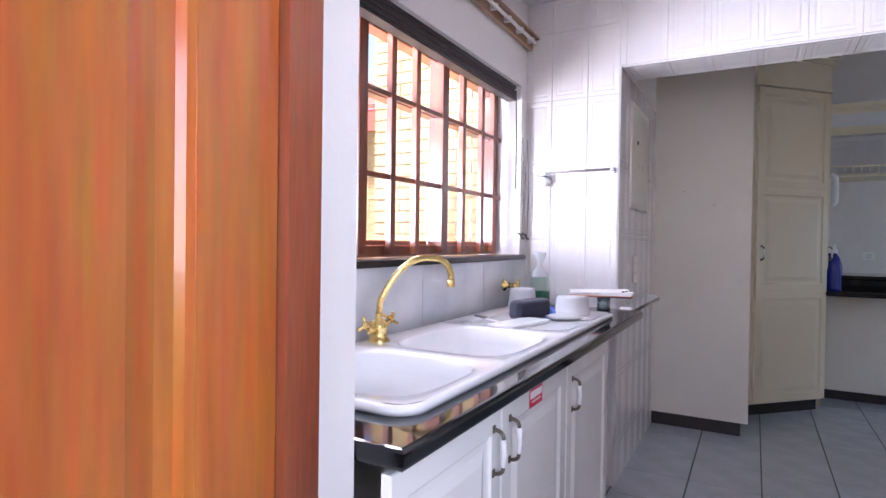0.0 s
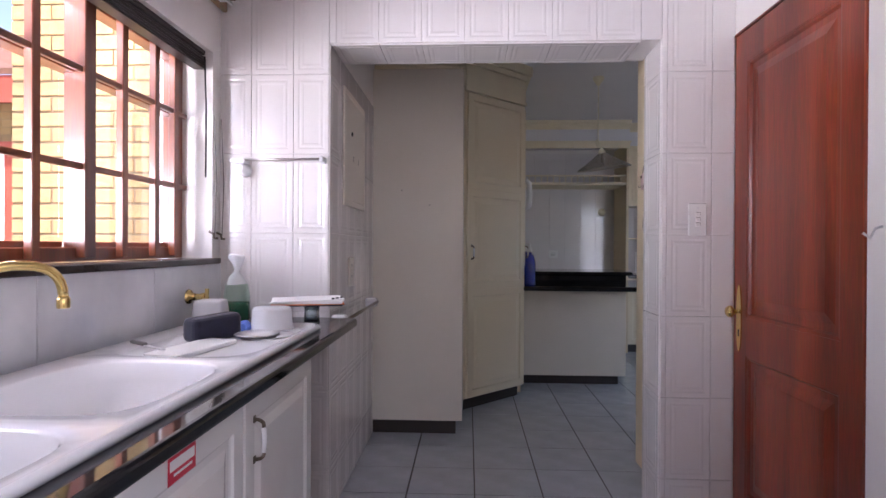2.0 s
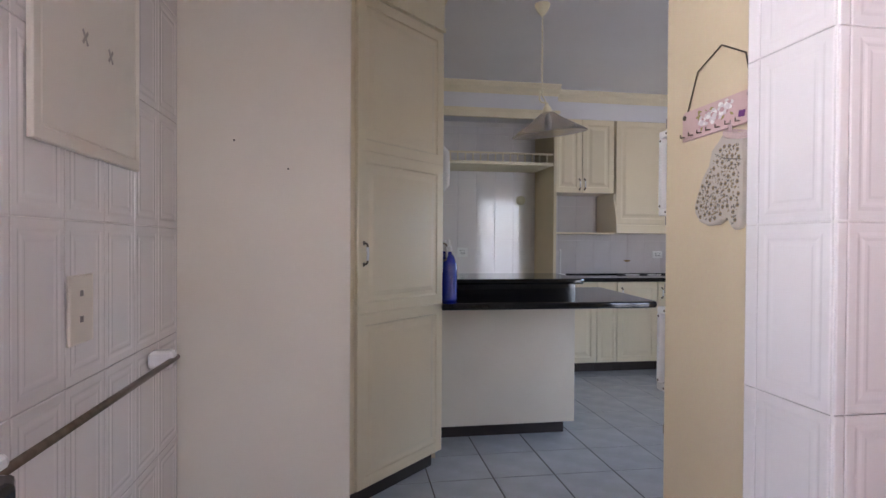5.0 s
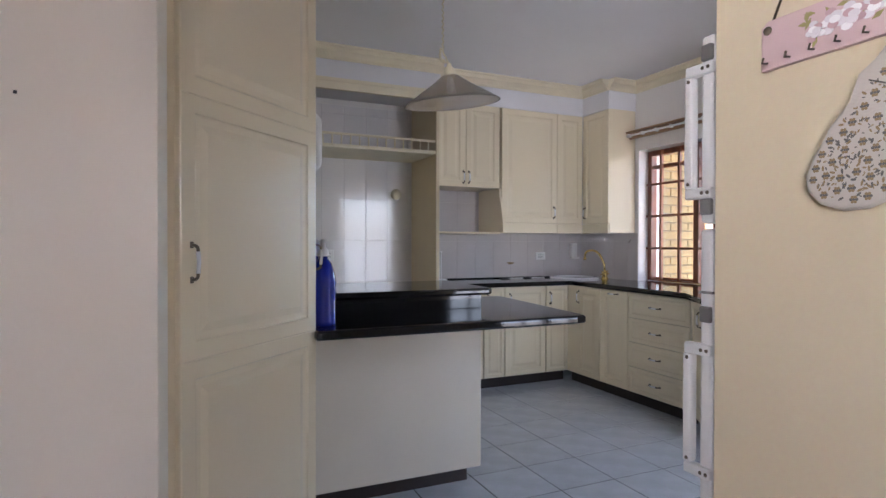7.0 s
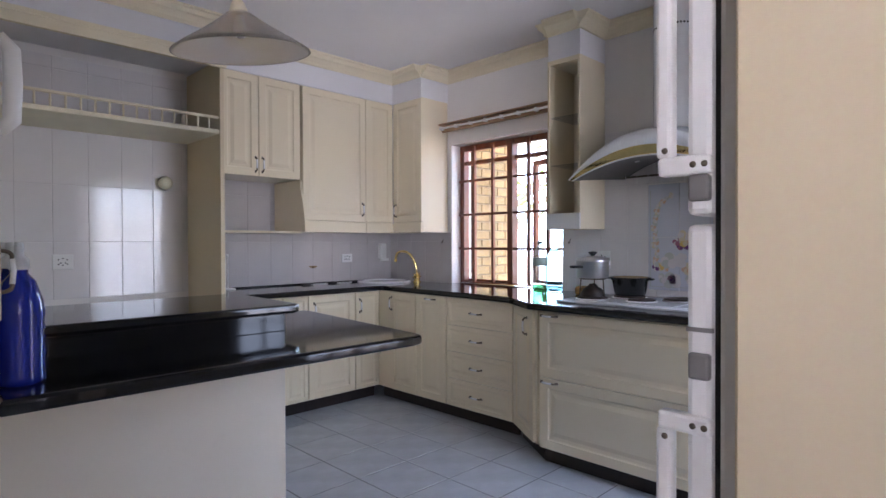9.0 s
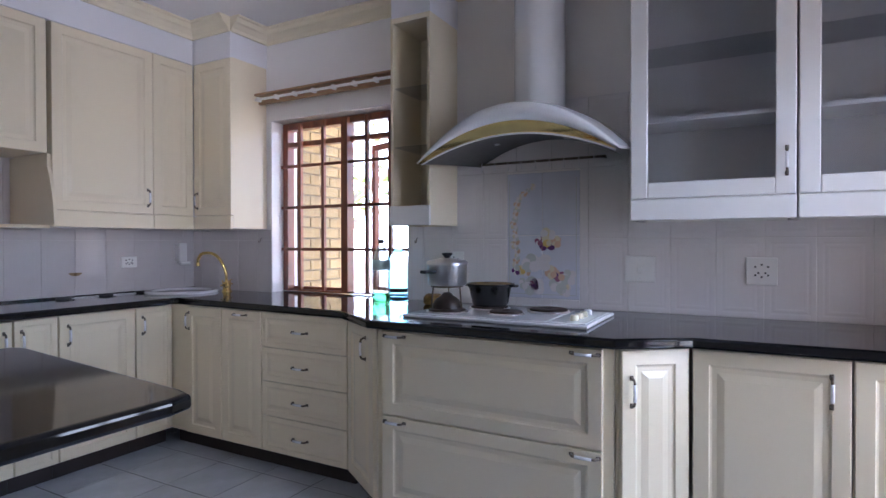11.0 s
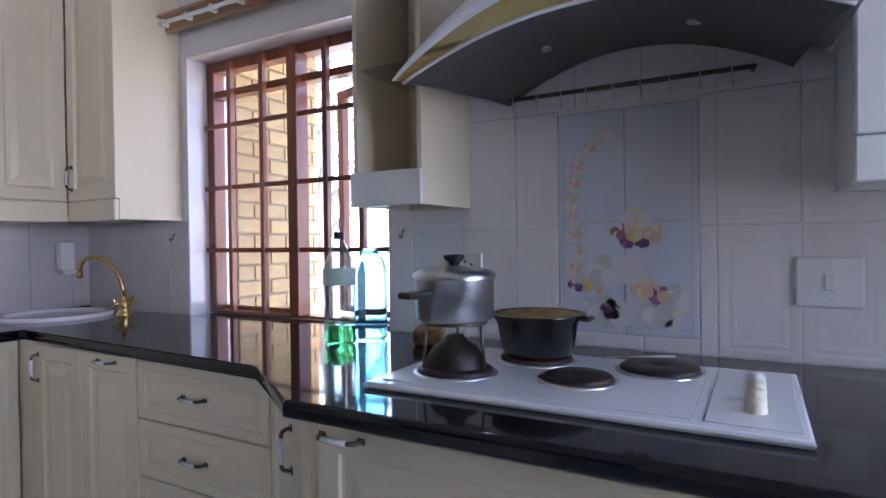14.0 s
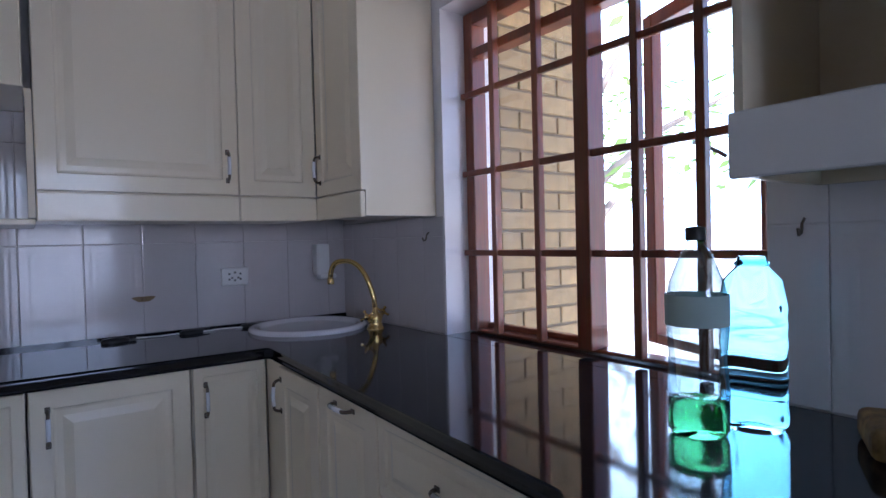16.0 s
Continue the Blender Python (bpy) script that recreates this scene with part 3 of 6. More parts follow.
# kitchen window: bars face the room, looking east
kw = window_unit("window_1", "red-brown timber kitchen window with a grid of bars, casements ajar", pose(4.545, 7.258, CT + 0.004, 0, 0, -90), 1.165, 1.235,
                 (0.19, 0.405, 0.60, 0.785, 0.975), (0.308, 0.612, 0.913), (0.60,), ((0.05, 0.585, 0, -1), (0.615, 1.115, -20, 1)), sill=0.012, transom=1.06)
ks = structure("window_sill", box(EX - 0.02, 4.70, 6.09, 7.262, 0.872, CT - 0.0, 0.002), M["granite"], "black polished granite window sill", "sill")
structure("window_head_trim", boxes((EX - 0.004, 4.73, 6.09, 7.262, 2.146, 2.152)), M["tile"], "white glazed window head", "trim")
structure("reveal_north", boxes((EX - 0.003, 4.56, 7.256, 7.264, CT, 2.146)), M["tile"], "white tiled window reveal", "trim")
# scullery window, looking west
sw = window_unit("window_2", "red-brown timber scullery window with a grid of bars", pose(-0.785, 1.06, 1.185, 0, 0, 90), 1.97, 0.955,
                 (0.21, 0.42, 0.64, 0.85, 1.04, 1.28, 1.485, 1.707, 1.86), (0.325, 0.655), (0.64, 1.28), ((0.05, 0.625, 0, -1), (0.655, 1.265, 0, 1), (1.295, 1.92, 0, -1)), transom=0.645, bar=0.017)
structure("window_sill.001", box(-0.79, WX + 0.03, 1.03, 3.06, 1.158, 1.185, 0.004), M["dark_sill"], "dark brown glazed sill tiles", "sill")
win3 = window_unit("window_3", "timber kitchen window with bars", pose(4.0, SY - 0.08, 0.34, 0, 0, 180), 1.03, 1.80, (0.26, 0.515, 0.77), (0.3, 0.6, 0.9, 1.2, 1.5), (0.515,))
win4 = window_unit("window_4", "timber window of the entry passage", pose(1.83, 0.15, 1.0, 0, 0, -90), 1.4, 1.3, (0.35, 0.7, 1.05), (0.45, 0.85), (0.7,))

# unseen window, added round the passage fill lamp
win5 = window_unit("window_5", "unseen timber back window added to let fill light into the passage", pose(1.45, -1.90, 1.0, 0, 0, 180), 1.4, 1.3, (0.35, 0.7, 1.05), (0.45, 0.85), (0.7,))

# rolled blind and curtain rails
blind = thing("rolled_blind", "dark brown slatted blind rolled up under the window head", "blind", pose(WX - 0.045, 1.08, 2.075))
for k in range(5):
    part("slat", box(-0.035 - 0.003 * (k % 2), 0.02 + 0.003 * (k % 2), 0, 1.93, 0.012 * k - 0.02, 0.012 * k - 0.011, 0.002), M["kick"], blind)
part("headrail", box(-0.03, 0.02, 0, 1.93, 0.045, 0.075, 0.004), M["kick"], blind)
part("cord", tube(((0.03, 1.90, 0.03), (0.035, 1.905, -0.2), (0.034, 1.905, -0.52)), 0.004, 6), M["black_plastic"], blind)


def curtain_rail(name, p, length, label, reach=0.012):
    r = thing(name, label, "curtain rail", p)
    part("rail_board", box(-0.012, 0.012, 0, length, 0.03, 0.085, 0.004), M["pole_wood"], r)
    part("ledge", box(-0.055, reach, 0, length, 0.085, 0.10, 0.004), M["pole_wood"], r)
    part("track", box(-0.05, -0.035, 0.02, length - 0.02, 0.05, 0.066, 0.003), M["plastic_white"], r)
    for k in range(int(length / 0.17)):
        part("bracket", box(-0.05, -0.012, 0.08 + 0.17 * k, 0.10 + 0.17 * k, 0.045, 0.075, 0.002), M["plastic_white"], r)
    return r


curtain_rail("curtain_rail", pose(EX - 0.07, 5.998, 2.225), 1.36, "thin light timber curtain rail with white plastic runners", 0.069)
curtain_rail("curtain_rail", pose(WX + 0.02, 3.115, 2.33, 0, 0, 180), 2.1, "light timber curtain rail with a white plastic track")

# cornices round the kitchen ceiling and over the cupboards
CORN = ((0, 0), (0.012, 0.0), (0.018, 0.022), (0.045, 0.048), (0.062, 0.056), (0.072, 0.082), (0.086, 0.088), (0.086, 0.10), (0, 0.10))


def cornice(name, a, b, z, size=1.0, mat="cornice"):
    """A moulded strip from a to b; it stands out to the right of the way from a to b."""
    a, b = Vector((*a, z)), Vector((*b, z))
    d = (b - a).normalized()
    out = Vector((d.y, -d.x, 0))
    bm = bmesh.new()
    ends = [[bm.verts.new(p + out * (u * size) + Vector((0, 0, v * size)) + d * (s * u * size)) for u, v in CORN] for p, s in ((a, 0), (b, 0))]
    n = len(CORN)
    for k in range(n):
        bm.faces.new((ends[0][k], ends[0][(k + 1) % n], ends[1][(k + 1) % n], ends[1][k]))
    bm.faces.new(ends[0][::-1])
    bm.faces.new(ends[1])
    return structure(name, bm, M[mat], "cream moulded plaster cornice", "trim")


cornice("cornice_east", (EX, 7.30), (EX, SY), KC - 0.10)
cornice("cornice_pantry", (0.995, 5.45), (0.995, NY), KC - 0.10)
cornice("cornice_niche", (0.995, 7.50), (2.50, 7.50), KC - 0.10)
cornice("cornice_uppers_north", (2.50, 7.68), (4.131, 7.68), KC - 0.10)
cornice("cornice_uppers_east", (4.131, 7.68), (4.131, 7.30), KC - 0.10)
cornice("cornice_uppers_end", (4.131, 7.30), (EX, 7.30), KC - 0.10)
for n, r in (("north", (2.50, 4.131, 7.684, NY, 2.53, KC)), ("corner", (4.135, EX, 7.304, NY, 2.53, KC)), ("niche", (0.995, 2.496, 7.504, NY, 2.55, KC))):
    structure("bulkhead_" + n, box(*r), M["ceiling"], "white plastered bulkhead over the cupboards", "bulkhead")
structure("bulkhead_shelf", boxes((4.135, EX, 5.735, 5.99, 2.53, KC)), M["ceiling"], "white plastered bulkhead over the open shelf", "bulkhead")
for a, b in (((4.135, 5.99), (4.135, 5.735)), ((EX, 5.99), (4.10, 5.99)), ((4.10, 5.735), (EX, 5.735))):
    cornice("cornice_shelf", a, b, KC - 0.10)
structure("bulkhead_glass", boxes((4.135, EX, SY, 4.676, 2.50, KC)), M["ceiling"], "white plastered bulkhead over the glass cupboards", "bulkhead")
cornice("cornice_glass", (4.135, 4.676), (4.135, SY), KC - 0.10)

# ---- doors ----
leaf = thing("door_1", "dark red varnished timber panel door, closed, with brass knob", "door", pose(1.742, 3.105, FL + 0.008, 0, 0, -90), kind="structure")


def panel_leaf(parent, w, h, t, panels, mat):
    """Stiles and rails round raised panels; the leaf's face lies in y = 0 and looks to -y."""
    xs = sorted({0, w, *[p[0] for p in panels], *[p[1] for p in panels]})
    zs = sorted({0, h, *[p[2] for p in panels], *[p[3] for p in panels]})
    body = bmesh.new()
    for a, b in zip(xs, xs[1:]):
        for c, d in zip(zs, zs[1:]):
            if not any(p[0] <= a and b <= p[1] and p[2] <= c and d <= p[3] for p in panels):
                bx(body, a, b, 0, t, c, d)
    bmesh.ops.remove_doubles(body, verts=body.verts, dist=1e-5)
    part("leaf_frame", body, M[mat], parent)
    for a, b, c, d in panels:
        part("panel", nested(b - a, d - c, t * 0.7, [(0.0, 0.002), (0.012, 0.004), (0.02, 0.014), (0.045, 0.014), (0.085, 0.003)], None, a, c), M[mat], parent)


panel_leaf(leaf, 0.85, 2.26, 0.04, [(0.11, 0.74, 0.99, 2.12), (0.11, 0.74, 0.20, 0.82)], "door_wood")


def knob_set(parent, x, z, d=-1):
    plate = part("lock_plate", prism([(x + 0.021 * math.cos(a), 0.12 * math.sin(a) + (0.03 if math.sin(a) > 0 else -0.03)) for a in [k * math.pi / 10 for k in range(20)]], 0, 0.006, 0.0015),
                 M["brass"], parent, "polished brass plate", pose(0, 0, z, 90, 0, 0))
    part("knob", lathe([(0.0, 0.062), (0.016, 0.06), (0.026, 0.05), (0.027, 0.04), (0.018, 0.03), (0.009, 0.024), (0.009, 0.006), (0.015, 0.004), (0.015, 0)], 20), M["brass"], parent, "round brass knob", pose(x, 0, z + 0.03, 90, 0, 0))
    part("keyhole", boxes((x - 0.004, x + 0.004, -0.0075, -0.004, z - 0.08, z - 0.05)), M["black_plastic"], parent)


knob_set(leaf, 0.055, 0.98)
fr = thing("door_frame", "dark red varnished door frame", "door frame", kind="structure")
part("head", box(1.738, 1.80, 2.25, 3.11, 2.212, 2.222), M["door_wood"], fr)
part("jamb", box(1.738, 1.80, 2.2465, 2.2545, FL, 2.212), M["door_wood"], fr)

open_leaf = thing("door_2", "honey coloured varnished timber door standing open", "door", pose(-0.085, -0.255, FL + 0.01, 0, 0, 90), kind="structure")
panel_leaf(open_leaf, 0.835, 2.14, 0.04, [(0.10, 0.705, 0.16, 2.04)], "orange_wood")
jamb = thing("door_frame", "red-brown varnished timber door frame", "door frame", kind="structure")
part("jamb", boxes((-0.099, -0.066, 0.582, 0.650, FL, 2.10)), M["jamb_wood"], jamb)
part("jamb", boxes((0.945, 0.979, 0.588, 0.682, FL, 2.10)), M["jamb_wood"], jamb)
part("head", boxes((-0.099, 0.979, 0.588, 0.682, 2.10, 2.119)), M["jamb_wood"], jamb)

# ---- cupboards ----
def handle_mesh():
    """A small bow handle with a white grip between dark metal ends, along z, standing out to -y."""
    bm = bmesh.new()
    for s in (-1, 1):
        tube(arc((0, 0.0, s * 0.052), (0, -0.03, s * 0.052), (0, -0.026, s * 0.03), 5), 0.005, 8, bm, 0)
        bx(bm, -0.007, 0.007, -0.004, 0.0, s * 0.052 - 0.01, s * 0.052 + 0.01, 0.002, 0)
    tube(((0, -0.026, -0.032), (0, -0.029, 0), (0, -0.026, 0.032)), 0.0065, 10, bm, 1)
    return finish(bm, "handle", [M["bronze"], M["ceramic"]])


HANDLE = handle_mesh()


def add_handle(parent, x, z, flat=False):
    return piece("handle", HANDLE, parent, pose(x, 0, z, 0, 90 if flat else 0, 0))


RAISED = [(0.0, 0.003), (0.003, 0.0), (0.055, 0.0), (0.059, 0.006), (0.066, 0.0085), (0.082, 0.0085), (0.108, 0.001)]
SLIM = [(0.0, 0.003), (0.003, 0.0), (0.030, 0.0), (0.035, 0.005), (0.041, 0.006), (0.050, 0.006), (0.066, 0.001)]


def front(name, parent, x0, x1, z0, z1, mat, handle=None, flat=False, rings=None, y=0.0, label=""):
    """A raised-panel door or drawer front; handle: its place (x, z)."""
    w, h = x1 - x0, z1 - z0
    rings = rings or (RAISED if min(w, h) > 0.27 else SLIM if min(w, h) > 0.16 else [(0.0, 0.003), (0.003, 0.0)])
    ob = part(name, nested(w, h, 0.02, rings), M[mat], parent, label, pose(x0, y - 0.02, z0))
    if handle:
        add_handle(ob, handle[0] - x0, handle[1] - z0, flat)
    return ob


def base_unit(label, m, w, depth, fronts, mat="cream", top=0.863, kick=True, group=""):
    u = thing("base_cabinet", label, "cabinet", m, group)
    part("body", box(0.001, w - 0.001, 0.0, depth, FL + 0.10, top), M[mat], u)
    if kick:
        part("kickboard", box(0.0, w, 0.055, 0.073, FL, FL + 0.099), M["kick"], u)
    for kind, x0, x1, z0, z1, hd, flat in fronts:
        front(kind, u, x0, x1, z0, z1, mat, hd, flat)
    return u


def slab(name, poly, label):
    """A granite worktop: the slab and the second layer glued under it to thicken its edge."""
    top = thing(name, label, "worktop")
    part("countertop", prism(poly, 0.8851, CT, 0.014, None, 4, "upper"), M["granite"], top)
    part("edge_build_up", prism(poly, 0.865, 0.8850, 0.010, None, 3, "lower"), M["granite"], top)


# scullery base cupboards, facing east
base_unit("white raised-panel double sink cupboard with a red sticker", pose(-0.05, 0.785, 0, 0, 0, 90), 1.03, 0.60,
          [("door", 0.006, 0.482, 0.045, 0.855, (0.435, 0.76), False), ("door", 0.488, 1.024, 0.045, 0.855, (0.535, 0.76), False)], "white_cab", 0.74)
base_unit("white raised-panel scullery cupboard under the worktop", pose(-0.05, 1.817, 0, 0, 0, 90), 0.60, 0.60,
          [("door", 0.004, 0.594, 0.045, 0.855, (0.06, 0.745), False)], "white_cab", 0.74)
st = thing("sticker", "small red and white warning sticker on the sink cupboard door", "sticker", pose(-0.0275, 1.455, 0.80, 0, 0, 90))
part("red_field", box(0, 0.105, -0.0006, 0, 0, 0.065), M["red_sticker"], st)
part("white_band", boxes((0.006, 0.099, -0.0012, -0.0006, 0.024, 0.044), (0.02, 0.09, -0.0012, -0.0006, 0.012, 0.017)), M["paper"], st)
sw_top = thing("scullery_worktop", "polished black granite scullery worktop with a rounded edge", "worktop")
part("front_slab", prism([(WX, 0.783), (0.0, 0.783), (0.0, 3.07), (-0.02, 3.108), (WX, 3.108), (WX, 2.735), (-0.09, 2.735), (-0.09, 0.94), (WX, 0.94)], 0.865, CT, 0.012, None, 3), M["granite"], sw_top)
part("back_strip", box(WX, -0.60, 0.941, 2.734, 0.865, CT - 0.0005), M["granite"], sw_top)


def sink_unit():
    """A white ceramic sink with two bowls and a drainer, let into the worktop."""
    bm = bmesh.new()
    x0, x1, zt = -0.605, -0.085, CT + 0.022
    m = 10

    def loop(cx, cy, hx, hy, p, z):
        out = []
        for k in range(4 * m):
            a = 2 * math.pi * k / (4 * m)
            c, s = math.cos(a), math.sin(a)
            r = 1 / max(abs(c), abs(s)) if p > 50 else (abs(c) ** p + abs(s) ** p) ** (-1 / p)
            out.append(bm.verts.new((cx + hx * r * c, cy + hy * r * s, z)))
        return out

    def cell(y0, y1, inner):
        cx, cy = (x0 + x1) / 2, (y0 + y1) / 2
        rings = [loop(cx, cy, (x1 - x0) / 2, (y1 - y0) / 2, 60, zt)] + [loop(cx + dx, cy, hx, hy, p, zt + dz) for dx, hx, hy, p, dz in inner]
        for a, b in zip(rings, rings[1:]):
            for k in range(4 * m):
                f = bm.faces.new((a[k], a[(k + 1) % (4 * m)], b[(k + 1) % (4 * m)], b[k]))
                f.smooth = True
        bm.faces.new(rings[-1])

    for y0, y1 in ((0.93, 1.415), (1.425, 1.985)):
        hy = (y1 - y0) / 2 - 0.03
        cell(y0, y1, [(0.03, 0.205, hy, 4, 0.0), (0.03, 0.198, hy - 0.008, 4, -0.006), (0.03, 0.185, hy - 0.02, 4, -0.05), (0.03, 0.165, hy - 0.04, 3.5, -0.14), (0.03, 0.12, hy - 0.09, 3, -0.165)])
    cell(1.995, 2.745, [(0.02, 0.225, 0.35, 5, 0.0), (0.02, 0.215, 0.34, 5, -0.006), (0.02, 0.20, 0.325, 5, -0.009)])
    for y0, y1 in ((1.4149, 1.4251), (1.9849, 1.9951)):
        bx(bm, x0, x1, y0, y1, zt - 0.02, zt)
    n = 4 * m * 2
    edge = [(0.0, zt - 0.0001), (0.008, zt - 0.003), (0.012, zt - 0.010), (0.008, CT + 0.001), (0.0, CT + 0.0005)]
    R = 0.06

    def turned(x, y):
        """Keeps a point inside the rounded outline of the sink."""
        qx, qy = min(max(x, x0 + R), x1 - R), min(max(y, 0.93 + R), 2.745 - R)
        d = math.hypot(x - qx, y - qy)
        return (x, y) if d <= R else (qx + (x - qx) * R / d, qy + (y - qy) * R / d)

    for v in bm.verts:
        v.co.x, v.co.y = turned(v.co.x, v.co.y)
    pts = [(qx + R * math.cos(math.radians(a0 + 11.25 * k)), qy + R * math.sin(math.radians(a0 + 11.25 * k)))
           for qx, qy, a0 in ((x0 + R, 0.93 + R, 180), (x1 - R, 0.93 + R, 270), (x1 - R, 2.745 - R, 0), (x0 + R, 2.745 - R, 90)) for k in range(9)]
    cx, cy = (x0 + x1) / 2, (0.93 + 2.745) / 2
    rows = [[bm.verts.new((cx + (px - cx) * (1 + d / (x1 - cx)), cy + (py - cy) * (1 + d / (2.745 - cy)), z)) for px, py in pts] for d, z in edge]
    for a, b in zip(rows, rows[1:]):
        for k in range(len(a)):
            bm.faces.new((a[k], a[(k + 1) % len(a)], b[(k + 1) % len(a)], b[k])).smooth = True
    return bm


sink = thing("double_sink", "white ceramic double bowl sink with drainer set in black granite", "sink")
part("basin", sink_unit(), M["ceramic"], sink)
for y in (1.17, 1.70):
    part("drain", lathe([(0, 0.002), (0.02, 0.001), (0.028, 0.003), (0.036, 0.001), (0.038, -0.003)], 20, (-0.315, y, CT - 0.142)), M["steel"], sink, "round steel drain")


def mixer_tap(m, h, reach, label, swing=0, scale=1.0):
    """A brass mixer with a swan-neck spout towards +x and two cross handles along y."""
    t = thing("mixer_tap", label, "tap", m)
    part("base", lathe([(0.036, 0), (0.036, 0.006), (0.03, 0.012), (0.026, 0.03), (0.03, 0.045), (0.026, 0.06), (0.014, 0.072), (0.011, 0.09)], 20), M["brass"], t)
    up = [(0, 0, 0.08), (0.004, 0, 0.13)] + arc((0.004, 0, 0.13), (0.075 * scale, 0, h + 0.01), (reach * 0.70, 0, h), 9)[1:] + arc((reach * 0.70, 0, h), (reach, 0, h), (reach, 0, h - 0.075), 7)[1:]
    part("spout", tube(up, 0.011, 12), M["brass"], t, "", pose(0, 0, 0, 0, 0, swing))
    part("nozzle", lathe([(0.013, 0), (0.014, 0.004), (0.014, 0.022), (0.012, 0.026)], 14, (reach, 0, h - 0.098)), M["brass"], t, "", pose(0, 0, 0, 0, 0, swing))
    for s in (-1, 1):
        arm = part("valve_arm", tube(((0, s * 0.018, 0.034), (0.0, s * 0.05, 0.046), (0, s * 0.075, 0.058)), 0.012, 10), M["brass"], t)
        cross = lathe([(0.0, 0.012), (0.010, 0.010), (0.013, 0.0), (0.010, -0.010), (0, -0.012)], 12)
        for k in range(4):
            dx, dy = math.cos(k * math.pi / 2 + 0.6), math.sin(k * math.pi / 2 + 0.6)
            tube(((0.008 * dx, 0.008 * dy, 0), (0.022 * dx, 0.022 * dy, 0), (0.027 * dx, 0.027 * dy, 0), (0.031 * dx, 0.031 * dy, 0)), 0.005, 8, cross, 0, [0.005, 0.0045, 0.0075, 0.004])
        part("cross_handle", cross, M["brass"], arm, "", pose(0, s * 0.084, 0.062, -s * 65, 0, 0))
    return t


mixer_tap(pose(-0.56, 1.50, CT + 0.022, 0, 0, 8), 0.27, 0.25, "polished brass swan-neck mixer tap with cross handles on the sink", 42)
valve = thing("wall_valve", "small brass stop tap on the splashback", "tap", pose(WX + 0.014, 2.78, 1.027, 0, 90, 0))
part("rose", lathe([(0.032, 0), (0.03, 0.008), (0.016, 0.014), (0.012, 0.05), (0.016, 0.055), (0.016, 0.07), (0.0, 0.074)], 18), M["brass"], valve)
part("lever", boxes((-0.035, 0.035, -0.007, 0.007, 0.074, 0.086)), M["brass"], valve)

# splashback and scullery wall tiles
for k in range(4):
    piece("tile", tile_mesh(CACHE, 0.58, 0.25, False, M["marble"]), wall_west, pose(WX, 0.79 + 0.583 * k, CT + 0.002, 0, 0, 90) @ pose(0, -0.006, 0))
tile_wall(wall_end, (0, EY, 0), 0, WX, -0.146, FL, SC, 0.499, 0.549)
tile_wall(wall_end, (0, EY, 0), 0, 1.411, 1.742, FL, SC, 1.436, 0.549)
tile_wall(wall_end, (0, EY, 0), 0, -0.146, 1.411, 2.207, SC, 0.499, 2.207)
for k in range(8):
    a, b = max(-0.138, 0.499 + 0.204 * (k - 4)), min(1.403, 0.499 + 0.204 * (k - 3))
    if b - a > 0.02:
        piece("tile", tile_mesh(CACHE, b - a - 0.0016, 0.285, 0.5, M["tile"]), wall_end, pose(a + 0.0008, SY + 0.048, 2.2005, 90, 0, 0))
tile_wall(wall_end, (-0.146, 0, 0), 90, EY - 0.006, 4.3425, FL, 2.207, EY, 0.549)
tile_wall(wall_end, (1.411, 0, 0), -90, -SY, -EY + 0.006, FL, 2.207, -EY, 0.549)

# ---- kitchen: tall cupboards and pantry ----
tall = thing("tall_cabinet", "tall white sided pantry cabinet on a dark kickboard", "cabinet")
part("side_panel", box(-0.1455, 0.482, 4.345, 4.90, FL + 0.10, 2.47, 0.002), M["side_white"], tall)
part("kickboard", box(-0.1455, 0.436, 4.385, 4.90, FL, FL + 0.099), M["kick"], tall)
part("top_moulding", box(-0.135, 0.50, 4.328, 4.90, 2.47, 2.50, 0.006), M["cornice"], tall)
for x, z in ((0.251, 1.531), (0.056, 1.632)):
    part("screw_hole", box(x - 0.003, x + 0.003, 4.3435, 4.345, z - 0.003, z + 0.003), M["black_plastic"], tall)
pantry = thing("corner_pantry", "cream diagonal corner pantry with a tall raised-panel door", "cabinet", pose(0.462, 4.868, 0, 0, 0, 45.4))
L = 0.76
part("body", box(0.0, L, 0.0, 0.12, FL + 0.10, 2.47, 0.002), M["cream"], pantry)
part("kickboard", box(-0.03, L, 0.055, 0.10, FL, FL + 0.099), M["kick"], pantry)
pd = part("door", box(0.055, L - 0.004, -0.012, 0.0, 0.05, 2.46), M["cream"], pantry)
for z0, z1 in ((0.05, 0.905), (0.905, 1.70), (1.70, 2.46)):
    part("panel", nested(L - 0.059, z1 - z0, 0.01, RAISED, None, 0.055, z0), M["cream"], pd, "", pose(0, -0.022, 0))
add_handle(pd, 0.095, 1.20).matrix_basis = pose(0.095, -0.022, 1.20)
part("crown", boxes((-0.01, L + 0.008, -0.030, 0.12, 2.47, 2.492), (-0.005, L + 0.004, -0.020, 0.12, 2.492, 2.68), (-0.02, L + 0.015, -0.045, 0.12, 2.68, 2.72), (-0.035, L + 0.025, -0.075, 0.12, 2.72, KC)), M["cornice"], pantry)
up = thing("wall_cupboard", "narrow cream cupboard door above the counter end", "cabinet", pose(0.998, 5.44, 1.08, 0, 0, 90))
front("door", up, 0.0, 0.16, 0.0, 1.36, "cream", (0.03, 0.12), y=0.0)

